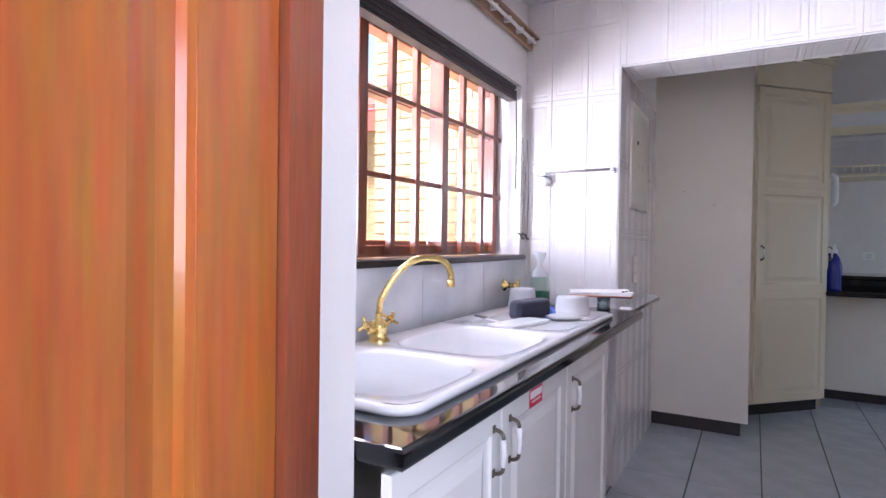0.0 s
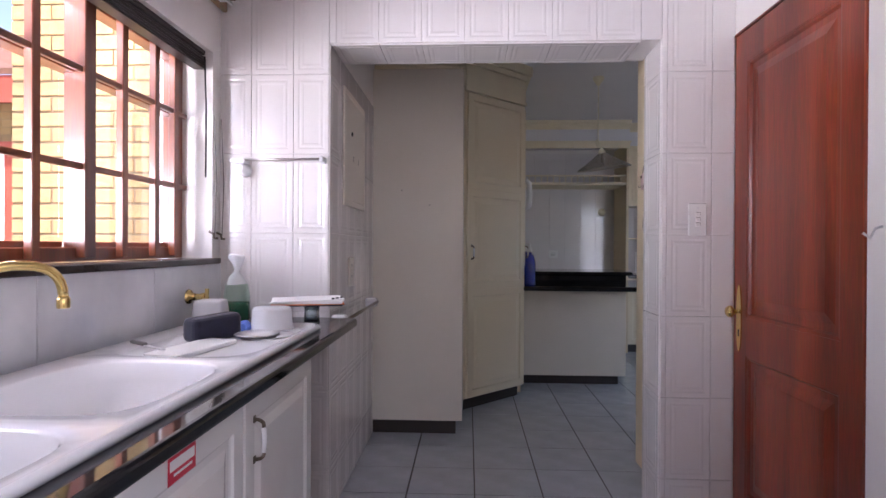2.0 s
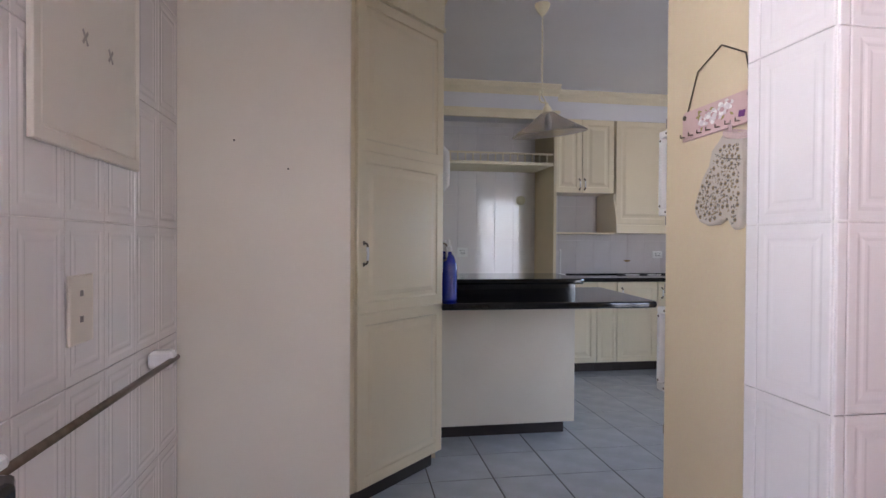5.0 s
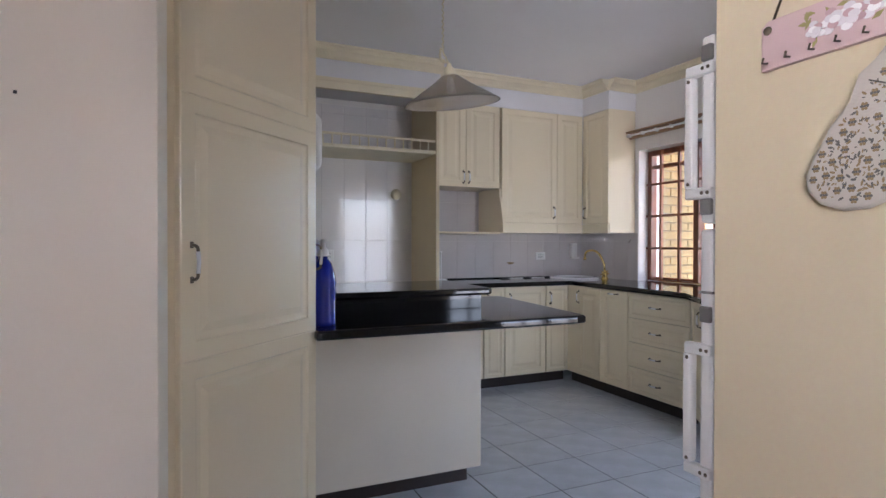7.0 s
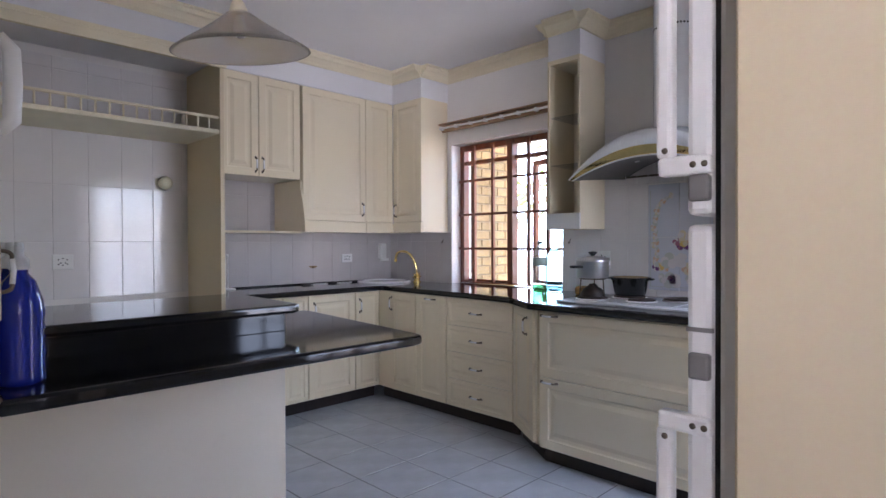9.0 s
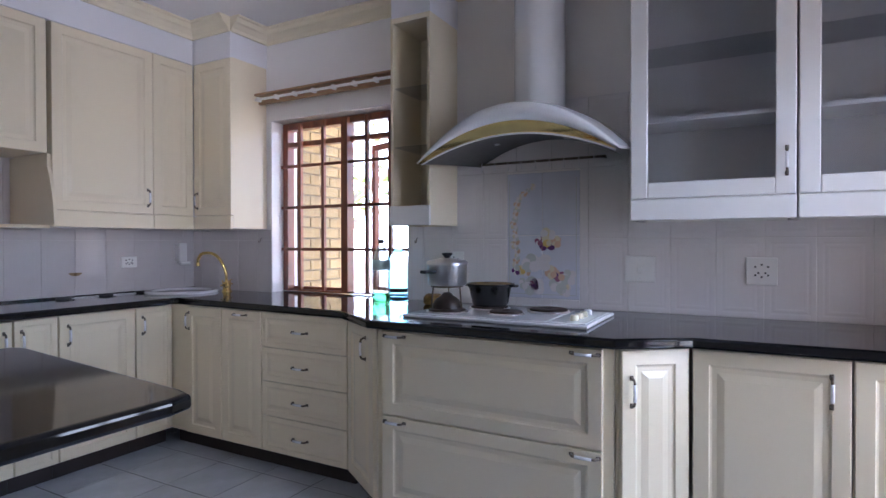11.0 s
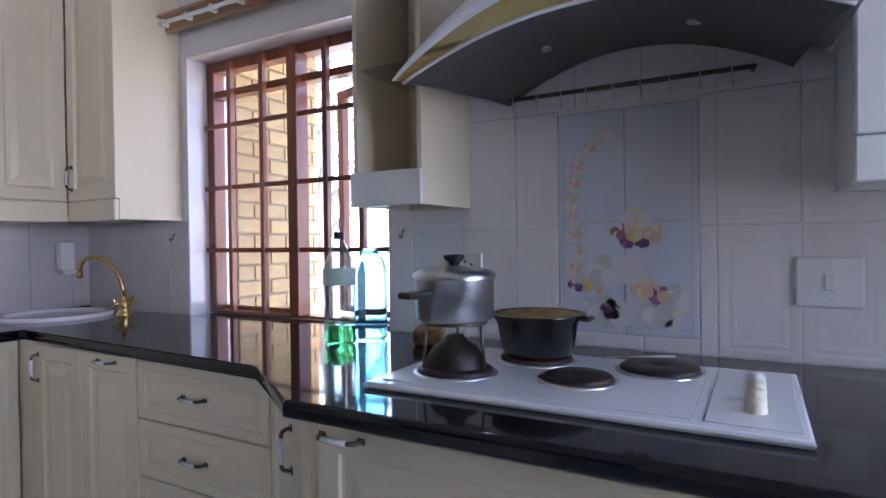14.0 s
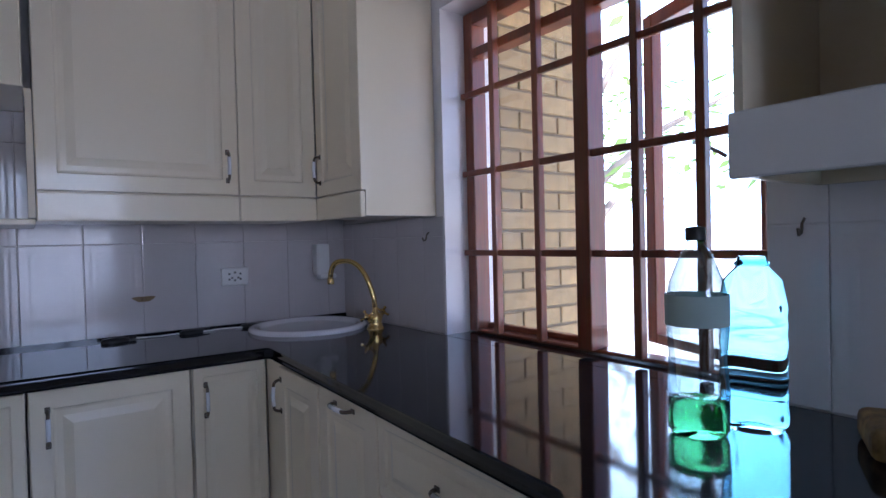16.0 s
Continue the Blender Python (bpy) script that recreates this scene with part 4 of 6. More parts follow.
# ---- peninsula with raised bar ----
pen = thing("peninsula_base", "cream panelled peninsula base on a dark kickboard", "cabinet")
part("panel", box(1.0, 2.005, 5.838, 6.36, FL + 0.09, 0.864, 0.003), M["pen_panel"], pen)
part("kickboard", box(1.0, 1.95, 5.90, 6.30, FL, FL + 0.089), M["kick"], pen)
slab("breakfast_counter", [(1.0, 5.345), (2.27, 5.335), (2.33, 5.35), (2.345, 5.40), (2.455, 6.36), (2.44, 6.41), (2.40, 6.42), (1.0, 6.42)],
     "polished black granite breakfast counter with rounded corners")
bar = thing("raised_bar", "polished black granite raised bar on the breakfast counter", "bar counter")
part("upstand", box(1.0, 2.005, 5.835, 5.87, CT, 0.978, 0.002), M["granite"], bar)
part("upstand", box(1.97, 2.005, 5.87, 6.42, CT, 0.978, 0.002), M["granite"], bar)
part("bar_top", prism([(1.0, 5.80), (2.03, 5.795), (2.06, 5.82), (2.10, 6.46), (2.07, 6.49), (1.0, 6.49)], 0.978, 1.015, 0.012, None, 3), M["granite"], bar)


def squeeze_bottle(m, fill, label):
    b = thing("dish_soap_bottle", label, "bottle", m, "blue soap bottles")
    part("bottle", lathe([(0, 0), (0.036, 0), (0.04, 0.006)] + [(0.040 - 0.002 * (k % 2), 0.016 + 0.011 * k) for k in range(10)] + [(0.040, 0.13), (0.037, 0.155), (0.026, 0.19), (0.014, 0.205), (0.014, 0.215), (0, 0.215)], 20), M["blue_fluid"], b)
    part("cap", lathe([(0.016, 0.212), (0.017, 0.216), (0.016, 0.232), (0.008, 0.238), (0.007, 0.262), (0, 0.264)], 16), M["frosted"], b, "cloudy push-pull cap")
    return b


for x, y, r in ((1.06, 5.76, 10), (1.062, 5.64, 80), (1.065, 5.52, 140)):
    squeeze_bottle(pose(x, y, CT, 0, 0, r) @ Matrix.Scale(1.4, 4), 1, "plastic bottle of blue dish soap on the granite counter")

phone = thing("wall_telephone", "white wall telephone with a coiled cord", "telephone", pose(0.998, 5.72, 1.60, 0, 0, 90))
part("base", box(0, 0.09, -0.05, 0, 0, 0.24, 0.012, 2), M["plastic_white"], phone)
part("handset", tube([(0.045, -0.055, 0.0), (0.045, -0.088, 0.03), (0.045, -0.092, 0.14), (0.045, -0.088, 0.235), (0.045, -0.055, 0.265)], 0.024, 12), M["plastic_white"], phone)
part("coiled_cord", tube([(0.045 + 0.012 * math.cos(k * 1.1), -0.045 + 0.012 * math.sin(k * 1.1), 0.0 - 0.0035 * k) for k in range(90)], 0.0028, 5), M["plastic_white"], phone)

# ---- niche with a gallery shelf ----
niche = thing("niche_surround", "cream niche surround with a spindle gallery shelf", "shelving")
part("side_board", box(2.465, 2.495, 7.52, NY - 0.008, FL, 2.53, 0.002), M["wall_cream"], niche)
part("shelf", box(0.998, 2.464, 7.53, NY - 0.008, 2.02, 2.05, 0.004), M["cornice"], niche)
part("gallery_rail", box(0.998, 2.464, 7.538, 7.556, 2.125, 2.143, 0.004), M["cornice"], niche)
for k in range(19):
    x = 1.05 + 0.075 * k
    part("spindle", lathe([(0.005, 0), (0.007, 0.008), (0.005, 0.016), (0.008, 0.037), (0.005, 0.06), (0.007, 0.068), (0.005, 0.075)], 8, (x, 7.547, 2.05)), M["cornice"], niche)
part("top_moulding", boxes((0.998, 2.50, 7.49, 7.52, 2.47, 2.55), (0.998, 2.51, 7.475, 7.49, 2.53, 2.555)), M["cornice"], niche)
tile_wall(wall_north, (0, NY, 0), 0, 0.998, 2.463, 0.9, 2.5, 1.2, CT, relief=0, gap=0.0009)
bell = thing("round_alarm", "small round cream wall fitting", "fitting", pose(2.295, NY - 0.008, 1.713, 90, 0, 0))
part("dome", lathe([(0, 0.075), (0.025, 0.071), (0.043, 0.058), (0.05, 0.04), (0.046, 0.022), (0.034, 0.008), (0.034, 0)], 24), M["plastic_old"], bell)

# ---- north run ----
for x0, x1, hx in ((2.50, 2.94, 2.90), (2.944, 3.158, 2.98), (3.162, 3.605, 3.21), (3.609, 3.86, 3.65)):
    base_unit("cream raised-panel base cupboard under black granite", pose(x0, 7.565, 0), x1 - x0, 0.54, [("door", 0.003, x1 - x0 - 0.003, 0.045, 0.855, (hx - x0, 0.745), False)], group="kitchen base cupboards")
# ---- east run, facing west ----
east = lambda y, x=3.865: pose(x, y, 0, 0, 0, -90)
base_unit("cream narrow corner base cupboard with a tall door", east(7.56), 0.495, 0.59, [("door", 0.17, 0.492, 0.045, 0.855, (0.20, 0.765), False)], group="kitchen base cupboards")
base_unit("cream tall narrow base cupboard beside the drawers", east(7.062), 0.342, 0.59, [("door", 0.003, 0.339, 0.045, 0.855, (0.17, 0.83), True)], group="kitchen base cupboards")
base_unit("cream chest of four kitchen drawers with bow handles", east(6.717), 0.632, 0.59,
          [("drawer", 0.003, 0.629, a, b, (0.30, (a + b) / 2), True) for a, b in ((0.655, 0.855), (0.457, 0.65), (0.255, 0.452), (0.045, 0.25))], group="kitchen base cupboards")
corner = base_unit("cream narrow angled filler cupboard", pose(3.865, 6.078, 0, 0, 0, -90 - 34), 0.42, 0.30, [("door", 0.02, 0.40, 0.045, 0.855, (0.30, 0.745), False)], group="kitchen base cupboards")
base_unit("cream wide pan drawers under the hob", east(5.70, 3.615), 1.06, 0.84,
          [("drawer", 0.02, 1.02, 0.470, 0.855, None, False), ("drawer", 0.02, 1.02, 0.045, 0.463, None, False)], group="kitchen base cupboards")
for x, z in ((0.085, 0.835), (0.955, 0.835), (0.085, 0.443), (0.955, 0.443)):
    h = thing("drawer_handle", "bow handle with white grip on the pan drawer", "handle", east(5.70, 3.595) @ pose(x, 0, z, 0, 90, 0), "pan drawer handles")
    piece("bow", HANDLE, h, pose(0, 0, 0))
base_unit("cream angled raised-panel cupboard", pose(3.62, 4.632, 0, 0, 0, -90 + 38), 0.30, 0.30, [("door", 0.012, 0.285, 0.045, 0.855, (0.05, 0.70), False)], group="kitchen base cupboards")
base_unit("cream raised-panel base cupboard", east(4.385, 3.80), 0.50, 0.655, [("door", 0.003, 0.497, 0.045, 0.855, (0.44, 0.745), False)], group="kitchen base cupboards")
base_unit("cream raised-panel base cupboard", east(3.882, 3.80), 0.50, 0.655, [("door", 0.003, 0.497, 0.045, 0.855, (0.44, 0.745), False)], group="kitchen base cupboards")
slab("kitchen_worktop", [(2.50, 7.505), (3.84, 7.505), (3.865, 7.49), (3.80, 6.075), (3.562, 5.75), (3.562, 4.625), (3.745, 4.38), (3.745, SY + 0.002), (EX, SY + 0.002), (EX, NY), (2.50, NY)],
     "polished black granite kitchen worktop round the corner")
structure("worktop_upstand", boxes((2.50, EX - 0.008, NY - 0.018, NY - 0.0075, CT, CT + 0.012)), M["granite"], "thin black seal strip along the wall", "trim")

# corner sink, tap and filter
cs = thing("round_sink", "round white ceramic corner sink basin", "sink", pose(4.145, 7.83, CT))
part("basin", lathe([(0.245, 0.0), (0.25, 0.008), (0.245, 0.016), (0.23, 0.020), (0.205, 0.016), (0.20, 0.007), (0.17, 0.0045), (0.0, 0.003)], 40), M["ceramic"], cs)
mixer_tap(pose(4.335, 7.585, CT, 0, 0, 128), 0.285, 0.20, "polished brass swan-neck tap beside the corner sink", scale=0.6)
wf = thing("water_filter", "white plastic water filter on the corner wall", "filter", pose(4.32, NY - 0.01, 1.095))
part("body", box(-0.035, 0.035, -0.06, 0, 0.02, 0.17, 0.012, 2), M["plastic_white"], wf)
part("outlet", box(-0.02, 0.07, -0.055, -0.015, 0.0, 0.024, 0.006), M["plastic_white"], wf)
for x, y in ((3.44, 8.03), (3.72, 8.045), (3.97, 8.05)):
    pl = thing("black_lid", "small flat black lid lying on the worktop", "lid", pose(x, y, CT, 0, 0, 12), "black lids on the worktop")
    part("disc", lathe([(0.05, 0), (0.052, 0.006), (0.048, 0.014), (0.0, 0.018)], 20, squash=0.6), M["black_plastic"], pl)
    part("stub", box(0.04, 0.075, -0.008, 0.008, 0.004, 0.016, 0.003), M["black_plastic"], pl)


roll = thing("paper_towel_holder", "empty white plastic paper towel holder standing on the worktop", "towel holder", pose(2.735, 8.03, CT))
part("base", lathe([(0, 0), (0.06, 0), (0.062, 0.004), (0.055, 0.012), (0.012, 0.016), (0, 0.016)], 24), M["plastic_white"], roll)
part("rod", lathe([(0.008, 0.014), (0.008, 0.26), (0.011, 0.265), (0.009, 0.278), (0, 0.28)], 12), M["plastic_white"], roll)
cable = thing("loose_cable", "thin grey cable lying along the back of the worktop", "cable")
part("cable", tube([(3.47 + 0.045 * k, 8.045 + 0.012 * math.sin(1.7 * k), CT + 0.004) for k in range(13)], 0.0035, 6), M["plastic_white"], cable)


def socket(m, label, kind, size=(0.15, 0.135), rockers=1):
    s = thing("wall_socket" if kind else "wall_switch", label, "socket" if kind else "switch", m)
    w, h = kind or size
    part("plate", box(0, w, -0.009, 0, 0, h, 0.004), M["plastic_white"], s)
    if kind:
        for dx, dz in ((0.3, 0.66), (0.7, 0.66), (0.5, 0.74), (0.3, 0.36), (0.5, 0.30), (0.7, 0.36), (0.4, 0.44), (0.62, 0.44)):
            part("hole", box(w * dx - 0.004, w * dx + 0.004, -0.0098, -0.008, h * dz - 0.004, h * dz + 0.004), M["black_plastic"], s)
    else:
        for k in range(rockers):
            zc, r = h / 2 + (k - (rockers - 1) / 2) * 0.024, 0.022 if rockers == 1 else 0.010
            part("rocker", box(w / 2 - 0.012, w / 2 + 0.012, -0.015, -0.008, zc - r, zc + r, 0.003), M["plastic_white"], s)
        for dz in (0.85, 0.15):
            part("screw", box(w / 2 - 0.003, w / 2 + 0.003, -0.0102, -0.0085, h * dz - 0.003, h * dz + 0.003), M["steel"], s)
    return s


socket(pose(EX - 0.0075, 4.762, 1.058, 0, 0, -90), "white wall switch plate on the tiled wall", None)
socket(pose(EX - 0.0075, 5.823, 1.078, 0, 0, -90), "white double wall socket behind the saucepan", (0.135, 0.13))
socket(pose(EX - 0.0075, 4.212, 1.06, 0, 0, -90), "white wall socket plate on the tiled wall", (0.13, 0.13))
socket(pose(1.60, NY - 0.0075, 1.10), "white wall socket on the niche tiles", (0.12, 0.10))
socket(pose(3.858, NY - 0.0075, 1.088), "white wall socket on the tiled splashback", (0.12, 0.08))
socket(pose(1.531, EY - 0.0075, 1.30), "white three-rocker light switch on the tiled wall", None, (0.085, 0.15), 3)

# tiled splashbacks
PIC = (-5.416, -4.998, 0.95, 1.652)
tile_wall(wall_east, (EX, 0, 0), -90, -6.088, -SY, CT, 2.038, -4.339, CT, holes=[PIC], relief=0.3)
# corner tiles take the greyed glaze, with cupboard shade in the colour
tile_wall(wall_east, (EX, 0, 0), -90, -NY, -7.264, CT, 1.36, -4.339, CT, relief=0.06, gap=0.001, mat="shaded_tile")
tile_wall(wall_north, (0, NY, 0), 0, 2.50, EX - 0.008, CT, 1.80, 3.35, CT, relief=0.06, gap=0.001, mat="shaded_tile")

# printed tile picture behind the hob
pic = thing("tile_picture", "pale tile picture with a printed bouquet of pansies", "tile picture", pose(EX, 5.414, 0.952, 0, 0, -90))
for i in range(2):
    for j in range(2):
        part("tile", nested(0.206, 0.347, 0.006, [(0.0, 0.002), (0.002, 0.0)], None, 0.209 * i, 0.35 * j), M["picture_tile"], pic, "", pose(0, -0.0065, 0))
part("border", boxes((0.012, 0.402, -0.0078, -0.0064, 0.02, 0.024), (0.396, 0.40, -0.0078, -0.0064, 0.024, 0.66), (0.012, 0.016, -0.0078, -0.0064, 0.024, 0.66)), M["pansy_green"], pic)
rng = random.Random(5)


def pansy(x, z, r, mats):
    bm = bmesh.new()
    for k in range(5):
        a = 2 * math.pi * k / 5 + rng.random()
        px, pz = x + r * 0.55 * math.cos(a), z + r * 0.55 * math.sin(a)
        rr = r * (0.45 + 0.2 * rng.random())
        vs = [bm.verts.new((px + rr * math.cos(b), -0.0080 - 0.0002 * k, pz + rr * math.sin(b))) for b in [2 * math.pi * q / 9 for q in range(9)]]
        f = bm.faces.new(vs)
        f.material_index = k % len(mats)
    part("printed_flower", bm, [M[m] for m in mats], pic)


for x, z, r, mats in ((0.16, 0.06, 0.055, ("pansy_pale", "pansy_green")), (0.30, 0.08, 0.05, ("pansy_green", "pansy_pale")), (0.36, 0.12, 0.045, ("pansy_pale", "pansy_green")), (0.14, 0.19, 0.05, ("pansy_pale", "pansy_green")),
                      (0.22, 0.20, 0.045, ("pansy_pale", "pansy_pale")), (0.24, 0.35, 0.042, ("pansy_pale", "pansy_yellow")), (0.335, 0.05, 0.035, ("pansy_pale", "pansy_yellow")), (0.10, 0.08, 0.03, ("pansy_pale", "pansy_green")),
                      (0.285, 0.312, 0.030, ("pansy_orange", "pansy_yellow")), (0.237, 0.322, 0.035, ("pansy_yellow", "pansy_gold")), (0.19, 0.318, 0.024, ("pansy_mauve", "pansy_pale")),
                      (0.216, 0.288, 0.022, ("pansy_purple", "pansy_mauve")), (0.257, 0.290, 0.023, ("pansy_purple", "pansy_purple")), (0.084, 0.155, 0.027, ("pansy_gold", "pansy_yellow")),
                      (0.052, 0.147, 0.023, ("pansy_purple", "pansy_pale")), (0.118, 0.140, 0.02, ("pansy_orange", "pansy_pale")), (0.162, 0.075, 0.030, ("pansy_purple", "pansy_purple", "pansy_mauve")),
                      (0.258, 0.145, 0.034, ("pansy_orange", "pansy_yellow")), (0.300, 0.128, 0.034, ("pansy_mauve", "pansy_orange", "pansy_purple"))):
    pansy(x, z, r, mats)
for k in range(26):
    z = 0.62 - 0.018 * k
    pansy(0.035 + 0.028 * rng.random() + (0.10 * max(0, (z - 0.5) / 0.12) ** 2), z, 0.014 + 0.008 * rng.random(), (("pansy_pale", "pansy_yellow"), ("pansy_green", "pansy_pale"), ("pansy_orange", "pansy_pale"))[k % 3])

# ---- hob and what stands on it ----
hob = thing("hob", "white enamel electric hob with four dark plates", "hob", pose(3.725, 5.655, CT, 0, 0, -90))
part("hob_top", prism([(0.0, 0.0), (0.885, 0.0), (0.885, 0.515), (0.0, 0.515)], 0.0, 0.016, 0.007, None, 2), M["enamel"], hob)
part("hob_field", box(0.03, 0.70, 0.03, 0.485, 0.016, 0.019, 0.002), M["enamel"], hob)
for x, y, r in ((0.155, 0.165, 0.092), (0.285, 0.385, 0.095), (0.445, 0.215, 0.078), (0.595, 0.475 - 0.08, 0.092)):
    ring = part("plate_ring", lathe([(r + 0.012, 0.018), (r + 0.011, 0.023), (r + 0.002, 0.025), (r, 0.021)], 32, (x, y, 0)), M["steel"], hob)
    part("hotplate", lathe([(r, 0.019), (r, 0.030), (r - 0.006, 0.034), (0.02, 0.034), (0.016, 0.031), (0, 0.031)], 32, (x, y, 0)), M["plate"], hob)
part("control_strip", box(0.72, 0.87, 0.03, 0.485, 0.016, 0.020, 0.002), M["enamel"], hob)
for k in range(4):
    part("control_knob", lathe([(0.0, 0.045), (0.015, 0.044), (0.018, 0.038), (0.02, 0.02), (0.021, 0.018)], 14, (0.80, 0.12 + 0.075 * k, 0)), M["plastic_white"] if k > 2 else M["plastic_old"], hob)

stand = thing("pot_stand", "dark wire stand over a domed iron plate on the hob", "stand", pose(3.90, 5.505, CT + 0.035))
part("dome", lathe([(0.075, 0), (0.072, 0.018), (0.055, 0.045), (0.03, 0.06), (0.02, 0.075), (0.0, 0.078)], 24), M["plate"], stand)
for k in range(3):
    a = 2 * math.pi * k / 3 + 0.4
    part("leg", tube(((0.085 * math.cos(a), 0.085 * math.sin(a), 0.0), (0.075 * math.cos(a), 0.075 * math.sin(a), 0.107)), 0.004, 6), M["bronze"], stand)
part("ring", tube([(0.078 * math.cos(a), 0.078 * math.sin(a), 0.107) for a in [2 * math.pi * k / 24 for k in range(25)]], 0.004, 6), M["bronze"], stand)
pot = thing("saucepan", "steel lidded saucepan with black handles on the wire stand", "pot", pose(3.90, 5.505, CT + 0.147))
part("pot_body", lathe([(0, 0), (0.088, 0), (0.096, 0.006), (0.098, 0.10), (0.102, 0.106), (0.096, 0.106)], 40), M["steel"], pot)
lid = part("lid", lathe([(0.104, 0.107), (0.103, 0.113), (0.09, 0.122), (0.04, 0.132), (0, 0.134)], 40), M["steel"], pot)
part("lid_knob", lathe([(0.012, 0.132), (0.014, 0.14), (0.026, 0.15), (0.027, 0.158), (0, 0.161)], 20), M["black_plastic"], lid)
for a, l in ((166, 0.075), (346, 0.03)):
    part("handle", box(0.097, 0.097 + l, -0.022, 0.022, 0.062, 0.078, 0.006, 2), M["black_plastic"], pot, "", pose(0, 0, 0, 0, 0, a))
pot2 = thing("casserole_pot", "low black pot with residue in it on the back plate", "pot", pose(4.105, 5.365, CT + 0.035))
part("pot_body", lathe([(0, 0), (0.082, 0), (0.092, 0.01), (0.108, 0.09), (0.122, 0.106), (0.126, 0.112), (0.118, 0.112), (0.104, 0.095), (0.09, 0.06), (0, 0.055)], 40), M["black_pot"], pot2)
part("residue", lathe([(0.113, 0.104), (0.10, 0.112), (0.07, 0.101), (0.03, 0.108), (0, 0.102)], 24), M["rust_food"], pot2)
for y0, y1 in ((-0.148, -0.118), (0.118, 0.148)):
    part("handle", box(-0.024, 0.024, y0, y1, 0.097, 0.109, 0.004), M["black_pot"], pot2)
fork = thing("fork", "steel fork lying across a hotplate", "fork", pose(4.16, 5.11, CT + 0.040, 0, 0, -60))
part("handle", box(-0.09, 0.03, -0.005, 0.005, 0, 0.003, 0.001), M["steel"], fork)
for k in range(3):
    part("tine", box(0.03, 0.085, -0.010 + 0.008 * k, -0.006 + 0.008 * k, 0.0, 0.003), M["steel"], fork)
sp = thing("brown_sponge", "dark yellow scouring sponge behind the saucepan", "sponge", pose(4.31, 5.82, CT, 0, 0, 25))
part("sponge", box(-0.075, 0.075, -0.05, 0.05, 0, 0.055, 0.016, 3), M["rust_food"], sp)


def drink_bottle(m, prof, mat, label, fill=None, fluid=None):
    b = thing("plastic_bottle", label, "bottle", m, "bottles at the window")
    body = part("bottle", lathe(prof, 28), M[mat], b)
    body.visible_shadow = False
    if fill:
        f = part("liquid", lathe(fill, 28), M[fluid], b)
        f.visible_shadow = False
    return b


b1 = drink_bottle(pose(4.152, 6.075, CT), [(0, 0.002), (0.046, 0.002), (0.052, 0.012), (0.053, 0.09), (0.049, 0.14), (0.053, 0.19), (0.053, 0.235), (0.047, 0.275), (0.028, 0.325), (0.015, 0.345), (0.014, 0.36), (0, 0.36)], "clear",
                  "clear two litre bottle with green liquid, dark cap and label", [(0, 0.004), (0.045, 0.004), (0.0505, 0.013), (0.0515, 0.062), (0, 0.064)], "green_fluid")
part("label", lathe([(0.0545, 0.20), (0.0545, 0.255)], 28), M["slate"], b1, "grey green printed label")
part("cap", lathe([(0.017, 0.352), (0.0175, 0.355), (0.017, 0.376), (0, 0.378)], 18), M["black_plastic"], b1)
stub = thing("pipe_stub", "rusty capped pipe stub on the tiled splashback", "pipe", pose(3.554, NY - 0.0075, 1.057))
part("pipe", lathe([(0.008, 0), (0.008, 0.006), (0.010, 0.008), (0.010, 0.014), (0, 0.015)], 14), M["print_brown"], stub, "", pose(0, 0, 0, 90, 0, 0))
part("rust_stain", prism([(0.05 * math.cos(a) * (1 + 0.3 * math.sin(3 * a)), 0.02 * math.sin(a) * (1 + 0.3 * math.cos(2 * a))) for a in [k * math.pi / 9 for k in range(18)]], 0, 0.0008), M["print_brown"], stub, "brown rust stain", pose(0, -0.0002, 0, 90, 0, 0) @ Matrix.Scale(0.75, 4))
b2 = drink_bottle(pose(4.262, 6.028, CT), [(0, 0.002), (0.05, 0.002), (0.058, 0.014)] + [(0.058 - 0.002 * (k % 2), 0.03 + 0.016 * k) for k in range(14)] + [(0.05, 0.275), (0.028, 0.30), (0.024, 0.32), (0, 0.32)], "aqua", "ridged pale blue water bottle without a label")
part("neck_ring", lathe([(0.027, 0.302), (0.030, 0.304), (0.030, 0.309), (0.025, 0.311)], 24), M["aqua"], b2)

# ---- extractor hood ----
hood = thing("extractor_hood", "curved white cooker hood with a round chimney and steel underside", "cooker hood")
N = 24
yc, half = 5.172, 0.49


def hood_row(x, base, rise, k, spread=1.0):
    u = -1 + 2 * k / N
    return (x, yc - u * half * spread, base + rise * (1 - u * u))


def loft(rows, close=False):
    bm = bmesh.new()
    vr = [[bm.verts.new(p) for p in r] for r in rows]
    for a, b in zip(vr, vr[1:] + ([vr[0]] if close else [])):
        for k in range(len(a) - 1):
            f = bm.faces.new((a[k], a[k + 1], b[k + 1], b[k]))
            f.smooth = True
    return bm


